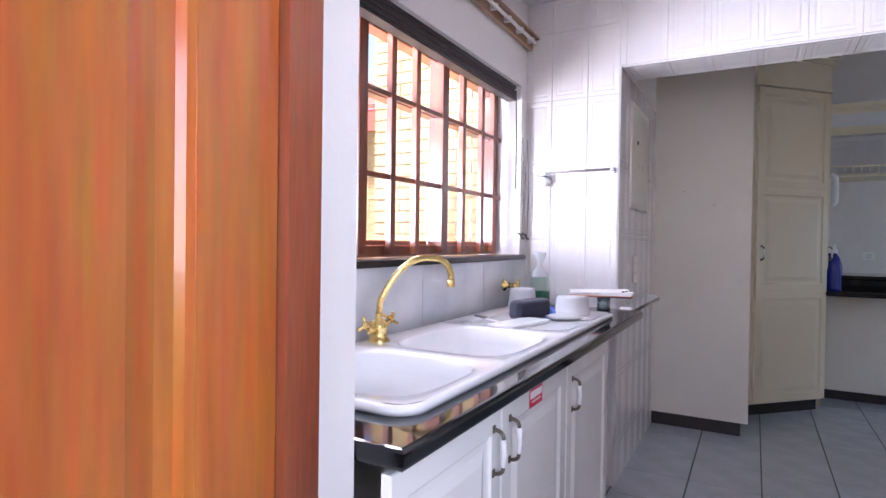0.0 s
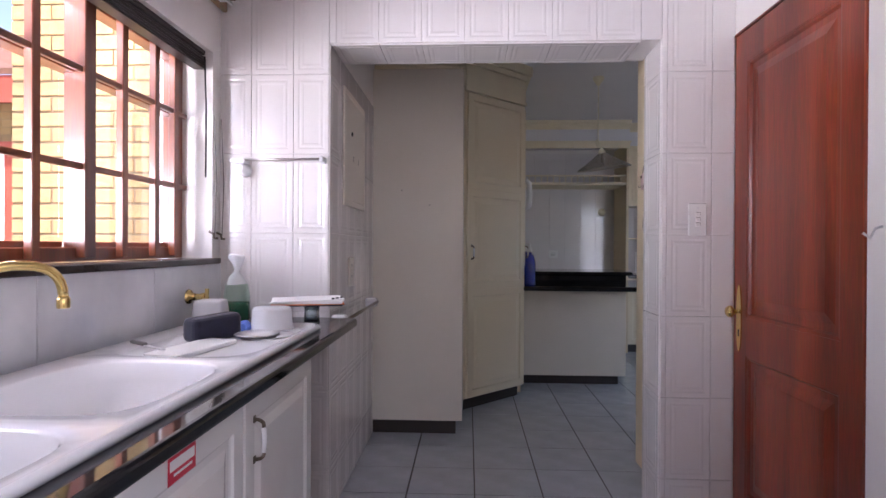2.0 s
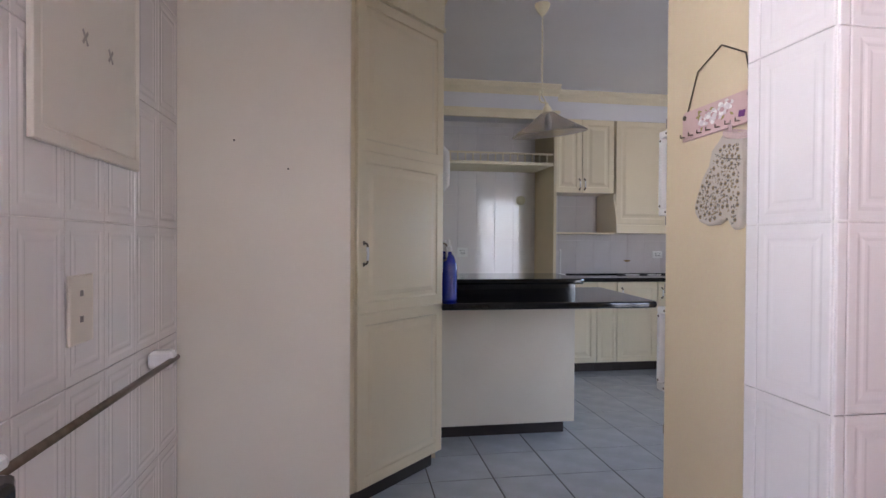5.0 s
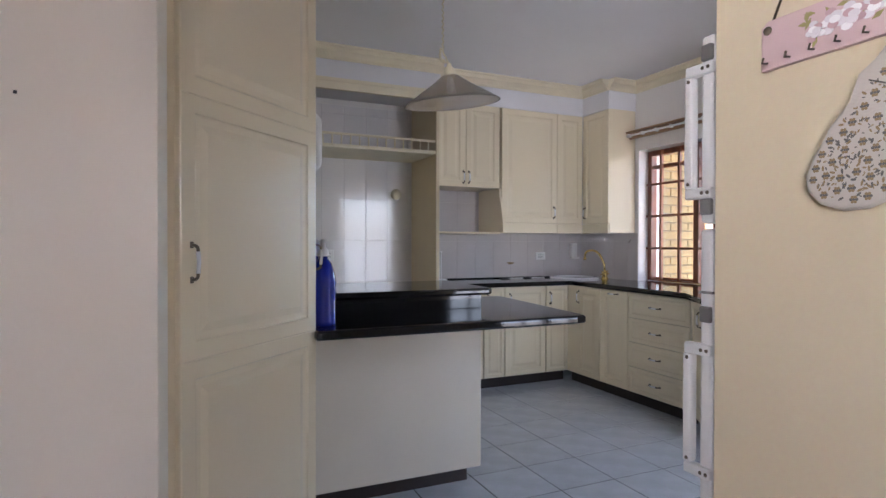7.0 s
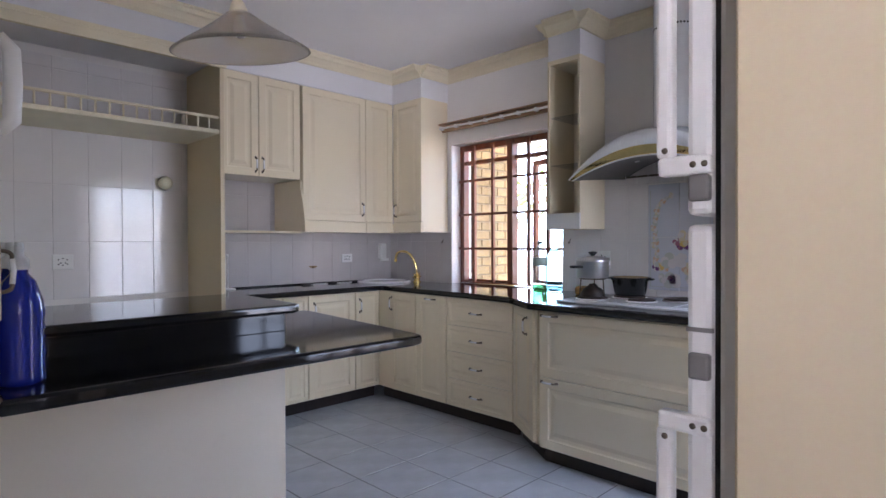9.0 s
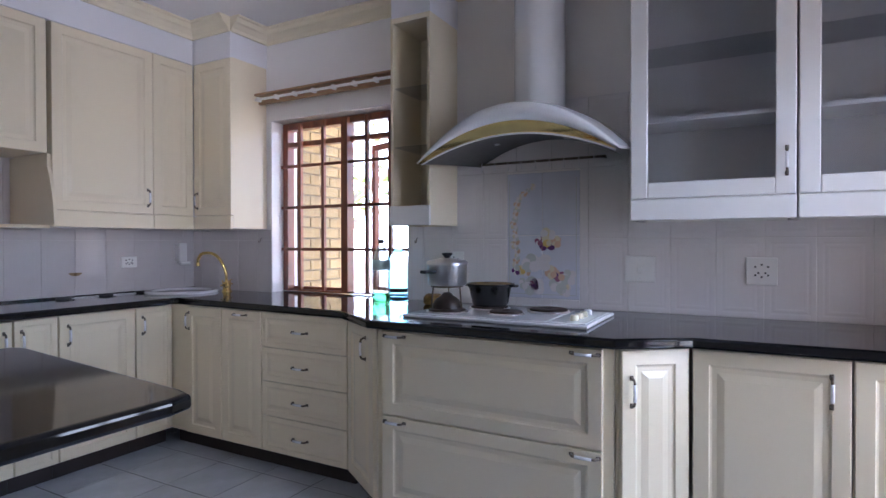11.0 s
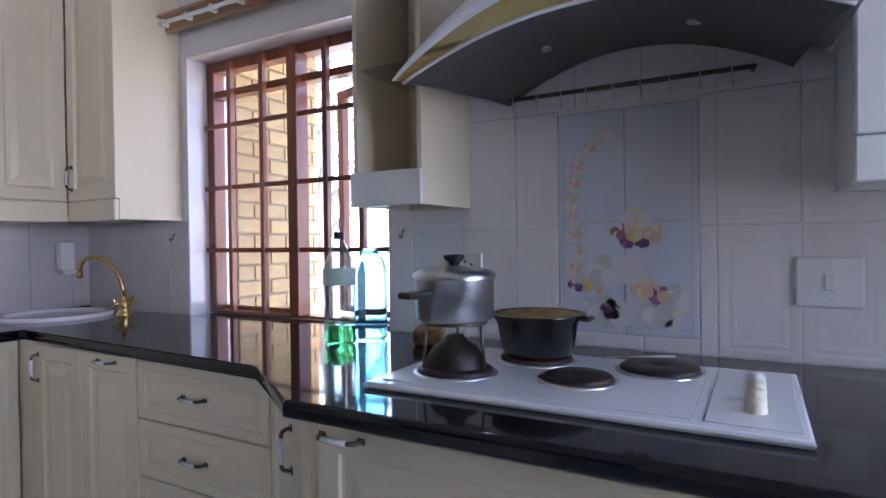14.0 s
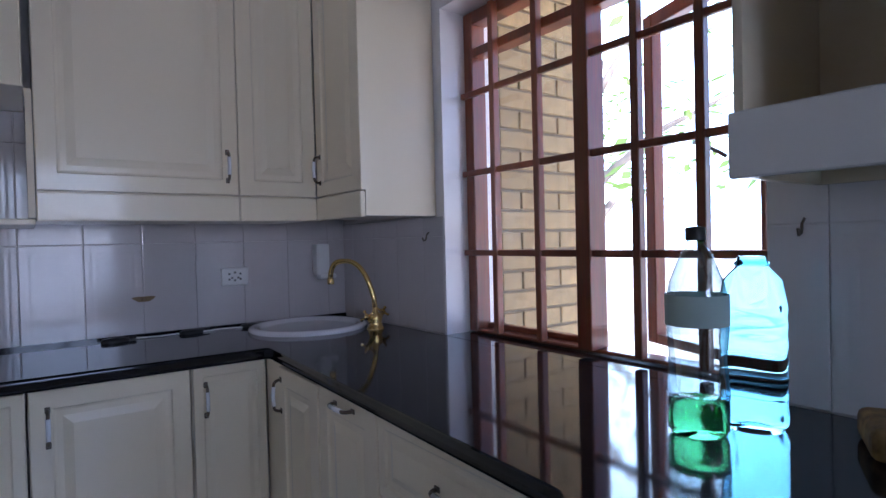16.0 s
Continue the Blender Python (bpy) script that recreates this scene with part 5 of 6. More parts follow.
R = range(N + 1)
part("canopy", loft([[hood_row(4.458, 1.72, 0.27, k) for k in R], [hood_row(4.15, 1.70, 0.262, k) for k in R], [hood_row(3.93, 1.675, 0.245, k) for k in R], [hood_row(3.885, 1.668, 0.238, k) for k in R],
                     [hood_row(3.872, 1.658, 0.22, k, 1.005) for k in R], [hood_row(3.873, 1.656, 0.165, k) for k in R], [hood_row(3.90, 1.66, 0.160, k, 0.995) for k in R], [hood_row(4.458, 1.73, 0.16, k, 0.99) for k in R]], True), M["enamel"], hood)
part("brass_lip", loft([[hood_row(3.874, 1.657, 0.164, k, 0.985) for k in R], [hood_row(3.90, 1.655, 0.112, k, 0.97) for k in R], [hood_row(3.905, 1.655, 0.108, k, 0.968) for k in R]]), M["brass"], hood, "brass coloured curved lip")
part("underside", loft([[hood_row(3.905, 1.655, 0.108, k, 0.968) for k in R], [hood_row(4.00, 1.665, 0.112, k, 0.92) for k in R], [hood_row(4.30, 1.69, 0.12, k, 0.86) for k in R], [hood_row(4.456, 1.70, 0.125, k, 0.83) for k in R]]), M["hood_filter"], hood, "dark grey steel filter underside")
part("lip_edge", tube([hood_row(3.898, 1.654, 0.110, k, 0.972) for k in R], 0.005, 6), M["enamel"], hood)
for s in (-0.2, 0.2):
    part("hood_lamp", lathe([(0.026, 0), (0.03, -0.004), (0.02, -0.006), (0, -0.006)], 18, (4.18, yc + s, 1.778)), M["steel"], hood)
part("chimney", lathe([(0.135, 1.90), (0.135, KC - 0.002)], 40, (4.36, yc + 0.015, 0)), M["enamel"], hood)
for k in range(17):
    a = math.pi * (0.62 + 0.76 * k / 16)
    part("vent_hole", lathe([(0.007, 0), (0.006, 0.0015), (0, 0.0015)], 8), M["black_plastic"], hood, "", pose(4.36 + 0.1352 * math.cos(a), yc + 0.015 + 0.1352 * math.sin(a), 2.60) @ pose(0, 0, 0, 0, 90, math.degrees(a)))
for k in range(5):
    part("button", lathe([(0.004, 0), (0.004, 0.003), (0, 0.004)], 10), M["steel"], hood, "", pose(3.868, yc + 0.05 - 0.017 * k, 1.882, 0, -90, 0))
hr = thing("utensil_rail", "dark metal utensil rail with small hooks under the hood", "rail", pose(EX - 0.05, 5.60, 1.708, 0, 0, -90))
part("bar", tube(((0, 0, 0), (0.75, 0, 0)), 0.007, 8), M["bronze"], hr)
for x in (0.01, 0.74):
    part("bracket", tube(((x, 0, 0), (x, 0.044, 0)), 0.006, 6), M["bronze"], hr)
for k in range(9):
    x = 0.05 + 0.08 * k
    part("hook", tube([(x, -0.004, 0.009), (x, -0.009, 0.0), (x, -0.006, -0.03), (x + 0.004, -0.012, -0.046), (x + 0.004, -0.024, -0.038)], 0.0022, 5), M["steel"], hr)

# ---- wall cupboards ----
def open_shelf():
    u = thing("open_shelf_unit", "cream open corner shelf unit with glass shelves", "shelf unit")
    for n, r in (("side_panel", (4.131, 4.458, 5.735, 5.752, 1.36, 2.53)), ("side_panel", (4.131, 4.458, 5.976, 5.993, 1.36, 2.53)), ("back_panel", (4.44, 4.458, 5.752, 5.976, 1.36, 2.53)),
                 ("bottom_board", (4.133, 4.44, 5.752, 5.976, 1.445, 1.463)), ("top_board", (4.133, 4.44, 5.752, 5.976, 2.50, 2.53))):
        part(n, box(*r, 0.001), M["cream"], u)
    part("pelmet", box(4.118, 4.134, 5.731, 5.997, 1.358, 1.468, 0.003), M["white_cab"], u)
    for z in (1.80, 2.133):
        part("glass_shelf", box(4.15, 4.44, 5.753, 5.975, z, z + 0.006), M["cab_glass"], u, "thin clear glass shelf")
    return u


open_shelf()


def wall_unit(label, m, w, depth, z0, z1, fronts, mat="cream", pelmet=True):
    u = thing("wall_cabinet", label, "cabinet", m, "kitchen wall cupboards")
    part("body", box(0.001, w - 0.001, 0.0, depth, z0 + 0.005, z1), M[mat], u)
    if pelmet:
        part("pelmet", box(0, w, -0.024, -0.002, z0, z0 + 0.092, 0.004), M[mat], u)
    for x0, x1, a, b, hd in fronts:
        front("door", u, x0, x1, a, b, mat, hd)
    return u


wall_unit("cream double-door wall cupboard over an open shelf", pose(2.50, 7.70, 0), 0.68, 0.408, 1.77, 2.53,
          [(0.03, 0.325, 1.772, 2.525, (0.30, 1.86)), (0.33, 0.677, 1.772, 2.525, (0.355, 1.86))], pelmet=False)
ps = thing("plate_shelf", "open cream shelf with a curved end under the double cupboard", "shelf")
part("shelf_board", box(2.50, 3.20, 7.70, NY - 0.01, 1.348, 1.366, 0.003), M["cream"], ps)
curve = [(7.69, 1.77), (7.69, 1.70)] + [(p.x, p.y) for p in arc((7.69, 1.70), (7.63, 1.56), (7.62, 1.366), 6)[1:]] + [(NY - 0.01, 1.366), (NY - 0.01, 1.77)]
bm = bmesh.new()
lo, hi = [bm.verts.new((3.182, y, z)) for y, z in curve], [bm.verts.new((3.2, y, z)) for y, z in curve]
bm.faces.new(lo)
bm.faces.new(hi[::-1])
for k in range(len(curve)):
    bm.faces.new((lo[k], lo[(k + 1) % len(curve)], hi[(k + 1) % len(curve)], hi[k]))
part("curved_end", bm, M["cream"], ps)
wall_unit("cream large raised-panel wall cupboard", pose(3.202, 7.70, 0), 0.62, 0.408, 1.358, 2.53, [(0.001, 0.619, 1.455, 2.525, (0.58, 1.56))])
wall_unit("cream narrow corner wall cupboard", pose(3.824, 7.70, 0), 0.307, 0.408, 1.358, 2.53, [(0.001, 0.306, 1.455, 2.525, None)])
wall_unit("cream end wall cupboard beside the window", pose(4.151, 7.676, 0, 0, 0, -90), 0.376, 0.305, 1.358, 2.53, [(0.001, 0.375, 1.455, 2.525, (0.04, 1.56))])


def glass_cabinet(y):
    u = thing("glass_wall_cabinet", "white wall cabinet with a glazed door and two inner shelves", "cabinet", pose(4.131, y, 0, 0, 0, -90), "glazed wall cabinets")
    w = 0.645
    part("carcass", boxes((0, 0.016, 0.0, 0.325, 1.36, 2.50), (w - 0.016, w, 0.0, 0.325, 1.36, 2.50), (0.016, w - 0.016, 0.31, 0.325, 1.36, 2.50), (0.016, w - 0.016, 0.0, 0.31, 1.44, 1.458), (0.016, w - 0.016, 0, 0.31, 2.482, 2.50)), M["white_cab"], u)
    part("pelmet", box(0, w, -0.022, -0.002, 1.358, 1.452, 0.004), M["white_cab"], u)
    fr = bmesh.new()
    for r in ((0.002, 0.075, 1.456, 2.498), (w - 0.075, w - 0.002, 1.456, 2.498), (0.075, w - 0.075, 1.456, 1.527), (0.075, w - 0.075, 2.44, 2.498)):
        bx(fr, r[0], r[1], -0.02, 0.0, r[2], r[3], 0.004)
    d = part("door", fr, M["white_cab"], u)
    part("glass", box(0.07, w - 0.07, -0.012, -0.008, 1.52, 2.445), M["cab_glass"], d)
    add_handle(d, w - 0.035, 1.59).matrix_basis = pose(w - 0.035, -0.02, 1.59)
    part("shelf", box(0.017, w - 0.017, 0.03, 0.309, 1.80, 1.816), M["white_cab"], u)
    part("glass_shelf", box(0.017, w - 0.017, 0.03, 0.309, 2.13, 2.136), M["cab_glass"], u)
    return u


glass_cabinet(4.674)
glass_cabinet(4.024)
for y, z in ((7.356, 1.281), (6.014, 1.275)):
    hk = thing("wall_hook", "small steel hook on the tiles", "hook", pose(EX - 0.0075, y, z, 0, 0, -90), "wall hooks")
    part("hook", tube(((0, 0, 0.02), (0, -0.012, 0.01), (0, -0.016, -0.01), (0, -0.028, -0.014), (0, -0.032, 0.0)), 0.003, 6), M["bronze"], hk)

# ---- fridge ----
fg = thing("fridge_freezer", "white fridge-freezer with bar handles seen from its side", "fridge", pose(1.592, 3.36, 0))
part("foot", boxes((0.05, 0.61, 0.05, 0.10, FL, FL + 0.04), (0.05, 0.61, 0.52, 0.57, FL, FL + 0.04)), M["gasket"], fg)
part("body", box(0, 0.66, 0, 0.612, FL + 0.035, 1.715, 0.008, 2), M["fridge"], fg)
part("gasket", box(0.006, 0.654, 0.6122, 0.618, 0.0, 1.70), M["gasket"], fg)
for z0, z1, h0, h1 in ((1.303, 1.722, 1.371, 1.648), (FL + 0.06, 1.291, 0.745, 1.020)):
    d = part("fridge_door", box(-0.002, 0.662, 0.618, 0.654, z0, z1, 0.009, 2), M["fridge"], fg)
    for z in (h0, h1):
        part("handle_bracket", box(-0.012, 0.010, 0.619, 0.690, z - 0.013, z + 0.013, 0.005, 2), M["fridge"], d, "white handle bracket")
    handle = part("handle", box(-0.012, 0.012, 0.670, 0.693, h0 + 0.012, h1 - 0.012, 0.006, 2), M["fridge"], d, "white bar handle")
    for z, ys in ((h0, (0.626, 0.641)), (h1, (0.626, 0.641)), (h0 + 0.022, (0.679,)), (h1 - 0.022, (0.679,))):
        for y in ys:
            part("screw", lathe([(0.0045, 0), (0.004, 0.0018), (0, 0.0018)], 10), M["bronze"], d, "", pose(-0.0121, y, z, 0, -90, 0))
    for z in ((z0 + 0.037, z1 - 0.040) if z0 > 1 else (1.100, 0.60)):
        part("hinge_cap", box(-0.010, 0.02, 0.621, 0.649, z - 0.018, z + 0.018, 0.004, 2), M["plastic_grey"], d, "grey plastic cap")
part("door_groove", box(-0.0035, 0.01, 0.619, 0.653, 1.146, 1.152), M["plastic_grey"], fg)
yc_ = thing("yellow_cloth", "yellow dish cloth hung on the fridge door", "cloth", pose(1.95, 4.015, 1.12))
part("cloth", box(-0.035, 0.035, 0.0, 0.016, 0, 0.10, 0.007, 2), M["yellow_cloth"], yc_)

# ---- pendant lamp ----
lamp = thing("pendant_lamp", "frosted glass pendant lamp hanging tilted on a chain", "lamp", pose(1.735, 5.672, 2.108, 3, -7, 0) @ Matrix.Scale(0.9, 4))
part("shade", lathe([(0.03, 0.0), (0.05, -0.012), (0.10, -0.05), (0.17, -0.095), (0.235, -0.135), (0.268, -0.158), (0.27, -0.162), (0.262, -0.158), (0.16, -0.095), (0.045, -0.018)], 48), M["shade"], lamp)
part("gallery", lathe([(0.034, -0.012), (0.036, 0.0), (0.026, 0.03), (0.014, 0.045), (0.012, 0.06)], 20), M["plastic_old"], lamp, "cream metal gallery")
part("bulb", lathe([(0.0, -0.11), (0.02, -0.10), (0.028, -0.075), (0.018, -0.04), (0.014, -0.02)], 16), M["frosted"], lamp)
flex = thing("lamp_flex", "twisted cream flex and hook from the ceiling rose to the lamp", "lamp flex")
part("rose", lathe([(0.05, KC), (0.048, KC - 0.02), (0.03, KC - 0.05), (0.012, KC - 0.075), (0, KC - 0.075)], 24, (1.70, 5.68, 0)), M["plastic_old"], flex)
part("flex", tube([(1.70 + 0.004 * math.cos(k * 1.3), 5.68 + 0.004 * math.sin(k * 1.3), KC - 0.07 - 0.006 * k) for k in range(84)] + [(1.702, 5.68, 2.215), (1.715, 5.675, 2.19), (1.728, 5.672, 2.155)], 0.004, 6), M["plastic_old"], flex)
part("hook", tube(arc((1.69, 5.68, 2.235), (1.67, 5.68, 2.15), (1.728, 5.672, 2.168), 6), 0.006, 6), M["plastic_old"], flex)

# ---- hook board and oven mitt ----
hb = thing("key_hook_board", "pink wooden hook board with painted roses, hung askew on a cord", "hook board", pose(1.5425, 3.822, 1.583, 0, 0, -90) @ Matrix.Scale(1.08, 4))
part("board", prism([(0.0, 0.0), (0.30, 0.004), (0.305, 0.02), (0.305, 0.072), (0.285, 0.085), (0.012, 0.085), (0.0, 0.075)], 0, 0.012, 0.002), M["pink_board"], hb, "", pose(0, 0, 0, 90, 0, 0))
for k in range(7):
    x = 0.012 + 0.04 * k
    part("hook", tube(((x, -0.012, 0.012), (x, -0.026, 0.010), (x + 0.004, -0.028, 0.018)), 0.0018, 5), M["bronze"], hb)
roses = random.Random(12)
for k, (x, z, r) in enumerate(((0.095, 0.040, 0.017), (0.122, 0.048, 0.020), (0.150, 0.047, 0.021), (0.180, 0.055, 0.022), (0.205, 0.062, 0.018))):
    for q in range(9):
        an = q * 2.4
        rr = r * (0.18 + 0.09 * q)
        petal = [(rr * math.cos(an) + r * 0.42 * math.cos(c), rr * math.sin(an) + r * 0.30 * math.sin(c)) for c in [2 * math.pi * j / 10 for j in range(10)]]
        part("painted_petal", prism(petal, 0, 0.0006 + 0.0003 * (9 - q)), M[("pansy_pale", "paper", "pansy_pale", "print_pink")[(q + k) % 4]], hb, "", pose(x, -0.0121, z, 90, 0, 0))
for k in range(16):
    x = 0.07 + 0.165 * roses.random()
    z = 0.026 + 0.05 * roses.random() + 0.1 * (x - 0.13)
    part("painted_leaf", prism([(0.010, 0), (0.0, 0.004), (-0.010, 0), (0.0, -0.004)], 0, 0.0006), M["print_olive"], hb, "", pose(x, -0.0121, z, 90, 0, 0) @ pose(0, 0, 0, 0, 0, roses.uniform(0, 180)))
part("painted_pot", prism([(-0.012, -0.008), (0.010, -0.010), (0.014, 0.006), (-0.009, 0.008)], 0, 0.001), M["pansy_purple"], hb, "purple painted pot", pose(0.258, -0.0121, 0.030, 90, 0, 0))
for x, z in ((0.012, 0.068), (0.287, 0.072)):
    part("stud", lathe([(0.008, 0), (0.006, 0.004), (0, 0.005)], 8), M["bronze"], hb, "", pose(x, -0.012, z, 90, 0, 0))
part("cord", tube(((0.016, -0.007, 0.078), (0.062, -0.005, 0.190), (0.165, -0.004, 0.232), (0.262, -0.005, 0.18), (0.288, -0.007, 0.083)), 0.0022, 6), M["bronze"], hb)
mitt = thing("oven_mitt", "flowered cotton oven mitt hanging from the hook board", "oven mitt", pose(1.5425, 3.557, 1.56, 0, 0, -90))
glove = [(-0.049, 0.004), (0.048, -0.018), (0.051, -0.08), (0.050, -0.15), (0.046, -0.19), (0.036, -0.238), (0.022, -0.258), (0.006, -0.262), (-0.008, -0.250), (-0.013, -0.228), (-0.018, -0.210), (-0.04, -0.232), (-0.075, -0.246), (-0.11, -0.248), (-0.145, -0.236), (-0.167, -0.211), (-0.170, -0.185), (-0.155, -0.150), (-0.125, -0.110), (-0.095, -0.075), (-0.07, -0.04)]
part("mitt_body", prism(glove, 0.0, 0.034, 0.013, None, 4), M["mitt_cloth"], mitt, "", pose(0, 0, 0, 90, 0, 0))
cuff = lathe([(0.036, -0.004), (0.049, -0.008), (0.052, 0.0), (0.049, 0.008), (0.040, 0.010), (0.036, 0.004)], 24, squash=0.42)
part("cuff", cuff, M["cuff_cloth"], mitt, "faded pink quilted cuff", pose(0.0, -0.018, 0.0, 14, 14, 0))
part("seam", tube(((-0.066, -0.0345, -0.046), (-0.03, -0.0348, -0.062), (0.045, -0.0348, -0.075)), 0.0012, 5), M["print_grey"], mitt)
part("loop", tube(((-0.032, -0.016, 0.0), (-0.038, -0.014, 0.03), (-0.033, -0.013, 0.045), (-0.024, -0.015, 0.004)), 0.003, 5), M["cuff_cloth"], mitt)
rng = random.Random(9)


def inside(x, z):
    hit = False
    for (x0, z0), (x1, z1) in zip(glove, glove[1:] + glove[:1]):
        if (z0 > z) != (z1 > z) and x < (x1 - x0) * (z - z0) / (z1 - z0) + x0:
            hit = not hit
    return hit


pm = bmesh.new()


def print_blot(x, z, r, flat, turn, mi):
    vs = [pm.verts.new((x + r * (math.cos(turn) * math.cos(q) - flat * math.sin(turn) * math.sin(q)), -0.0343 - 0.0003 * rng.random(),
                        z + r * (math.sin(turn) * math.cos(q) + flat * math.cos(turn) * math.sin(q)))) for q in [k * math.pi / 4 for k in range(8)]]
    pm.faces.new(vs).material_index = mi


flowers = []
for k in range(1700):
    x, z = rng.uniform(-0.165, 0.048), rng.uniform(-0.255, -0.03)
    if not all(inside(x + dx, z + dz) for dx, dz in ((0.015, 0), (-0.015, 0), (0, 0.015), (0, -0.015))):
        continue
    if k < 500 and all((x - u) ** 2 + (z - w) ** 2 > 0.0185 ** 2 for u, w in flowers):
        flowers.append((x, z))
        print_blot(x, z, 0.0022, 1, 0, 0)
        for q in range(6):
            print_blot(x + 0.0044 * math.cos(q * 1.047), z + 0.0044 * math.sin(q * 1.047), 0.0027, 0.95, q * 1.047, 1 if q % 3 else 0)
    elif k >= 500 and all((x - u) ** 2 + (z - w) ** 2 > 0.0105 ** 2 for u, w in flowers):
        print_blot(x, z, rng.choice((0.0024, 0.0034, 0.0048)), 0.42, rng.uniform(0, 3.1), 1 if rng.random() < 0.45 else 0)
part("flower_print", pm, [M["print_grey"], M["print_brown"]], mitt, "small grey and brown flower print")

# ---- scullery small things ----
dbp = thing("distribution_board", "white painted distribution board cover on the tiled wall", "electrical board", pose(-0.138, 3.37, 1.46, 0, 0, 90))
part("cover", nested(0.56, 0.62, 0.012, [(0.0, 0.003), (0.003, 0.0), (0.028, 0.0), (0.031, 0.003), (0.035, 0.0)]), M["side_white"], dbp, "", pose(0, -0.012, 0))
part("lock", lathe([(0.012, 0), (0.012, 0.006), (0, 0.007)], 14), M["black_plastic"], dbp, "", pose(0.17, -0.012, 0.40, 90, 0, 0))
for x in (0.22, 0.36):
    for s in (-1, 1):
        part("tape_strip", box(-0.02, 0.02, -0.0128, -0.0118, -0.004, 0.004), M["dark_steel"], dbp, "", pose(x, 0, 0.27, 0, 50 * s, 0))
small = thing("wall_outlet", "faded double outlet on the tiled wall", "outlet", pose(-0.138, 3.52, 1.02, 0, 0, 90))
part("plate", box(0, 0.12, -0.008, 0, 0, 0.16, 0.003), M["side_white"], small)
for z in (0.05, 0.11):
    part("hole", box(0.05, 0.066, -0.0086, -0.0075, z, z + 0.014), M["plastic_grey"], small)
rail = thing("towel_rail", "dark metal towel rail with white ceramic ends", "towel rail", pose(-0.138, 3.12, 0.885, 0, 0, 90))
part("bar", tube(((0.02, -0.07, 0), (0.97, -0.07, 0)), 0.009, 10), M["bronze"], rail)
for x in (0.03, 0.93):
    part("end_block", box(x - 0.035, x + 0.035, -0.075, 0, -0.03, 0.03, 0.018, 3), M["ceramic"], rail, "white ceramic end")
rail2 = thing("towel_rail", "thin steel towel rail with a white ceramic bracket", "towel rail", pose(-0.60, EY - 0.008, 1.632))
part("bar", tube(((0.02, -0.06, 0.012), (0.43, -0.06, 0.016)), 0.006, 8), M["dark_steel"], rail2)
part("end_block", lathe([(0.03, 0), (0.032, 0.01), (0.024, 0.03), (0.018, 0.06), (0.0, 0.065)], 16), M["ceramic"], rail2, "white ceramic bracket", pose(0.055, 0, -0.03, 90, 0, 0))
part("end_block", box(0.0, 0.075, -0.075, 0, -0.002, 0.018, 0.008, 2), M["ceramic"], rail2)
part("end_block", box(0.425, 0.445, -0.07, 0, 0.0, 0.03, 0.005), M["ceramic"], rail2)
for y, z in ((3.075, 1.285), (2.998, 1.287)):
    hk = thing("wall_hook", "dark hook beside the window with a cord over it", "hook", pose(WX, y, z, 0, 0, 90), "wall hooks")
    part("hook", tube(((0, 0, 0.02), (0, -0.02, 0.01), (0, -0.026, -0.012), (0, -0.04, -0.01)), 0.006, 6), M["bronze"], hk)
    part("cord", tube(((0, -0.026, -0.01), (0.01, -0.03, 0.25), (-0.02, -0.03, 0.55)), 0.0022, 5), M["plastic_grey"], hk)
hk = thing("wall_hook", "steel coat hook on the white wall", "hook", pose(1.744, 2.18, 1.29, 0, 0, -90), "wall hooks")
part("hook", tube(((0, 0, 0.02), (0, -0.02, 0.015), (0, -0.035, -0.015), (0, -0.055, 0.0)), 0.004, 6), M["steel"], hk)

ST = CT + 0.0135
soapb = thing("soap_bottle", "green dish soap bottle with a white plastic bag over its top", "bottle", pose(-0.52, 2.945, CT, 0, 0, 20))
part("bottle", lathe([(0, 0.001), (0.05, 0.001), (0.056, 0.01), (0.057, 0.11), (0.048, 0.165), (0.026, 0.195), (0, 0.2)], 24, squash=0.75), M["soap_bottle"], soapb)
part("liquid", lathe([(0, 0.003), (0.048, 0.003), (0.054, 0.011), (0.055, 0.085), (0, 0.086)], 24, squash=0.75), M["soap"], soapb)
bag = lathe([(0.045, 0.165), (0.03, 0.195), (0.016, 0.225), (0.02, 0.25), (0.034, 0.285), (0.03, 0.30), (0.0, 0.285)], 14)
for v in bag.verts:
    v.co += Vector((noise.noise(v.co * 40), noise.noise(v.co * 40 + Vector((5, 0, 0))), noise.noise(v.co * 30))) * 0.012
part("plastic_bag", bag, M["frosted"], soapb, "crumpled white plastic bag")
tub = thing("round_tub", "upturned clear plastic tub draining on the sink", "tub", pose(-0.25, 2.635, ST))
part("tub", lathe([(0.082, 0.0), (0.085, 0.004), (0.08, 0.008), (0.074, 0.075), (0.068, 0.084), (0, 0.086)], 32), M["frosted"], tub)
tub2 = thing("square_tub", "upturned white plastic box draining on the sink", "tub", pose(-0.525, 2.70, ST, 0, 0, 8))
sq = box(-0.065, 0.065, -0.06, 0.06, 0, 0.105, 0.012, 2)
for v in sq.verts:
    v.co.x *= 1 - 1.6 * v.co.z
    v.co.y *= 1 - 1.6 * v.co.z
part("tub", sq, M["frosted"], tub2)
part("rim", box(-0.072, 0.072, -0.067, 0.067, 0.0, 0.012, 0.004), M["frosted"], tub2)
pouch = thing("navy_pouch", "dark navy zipped pouch lying on the drainer", "pouch", pose(-0.36, 2.36, ST + 0.001, 0, 0, 62))
pb = box(-0.095, 0.095, -0.04, 0.04, 0, 0.085, 0.02, 3)
for v in pb.verts:
    v.co.z *= 1 + 0.5 * v.co.x
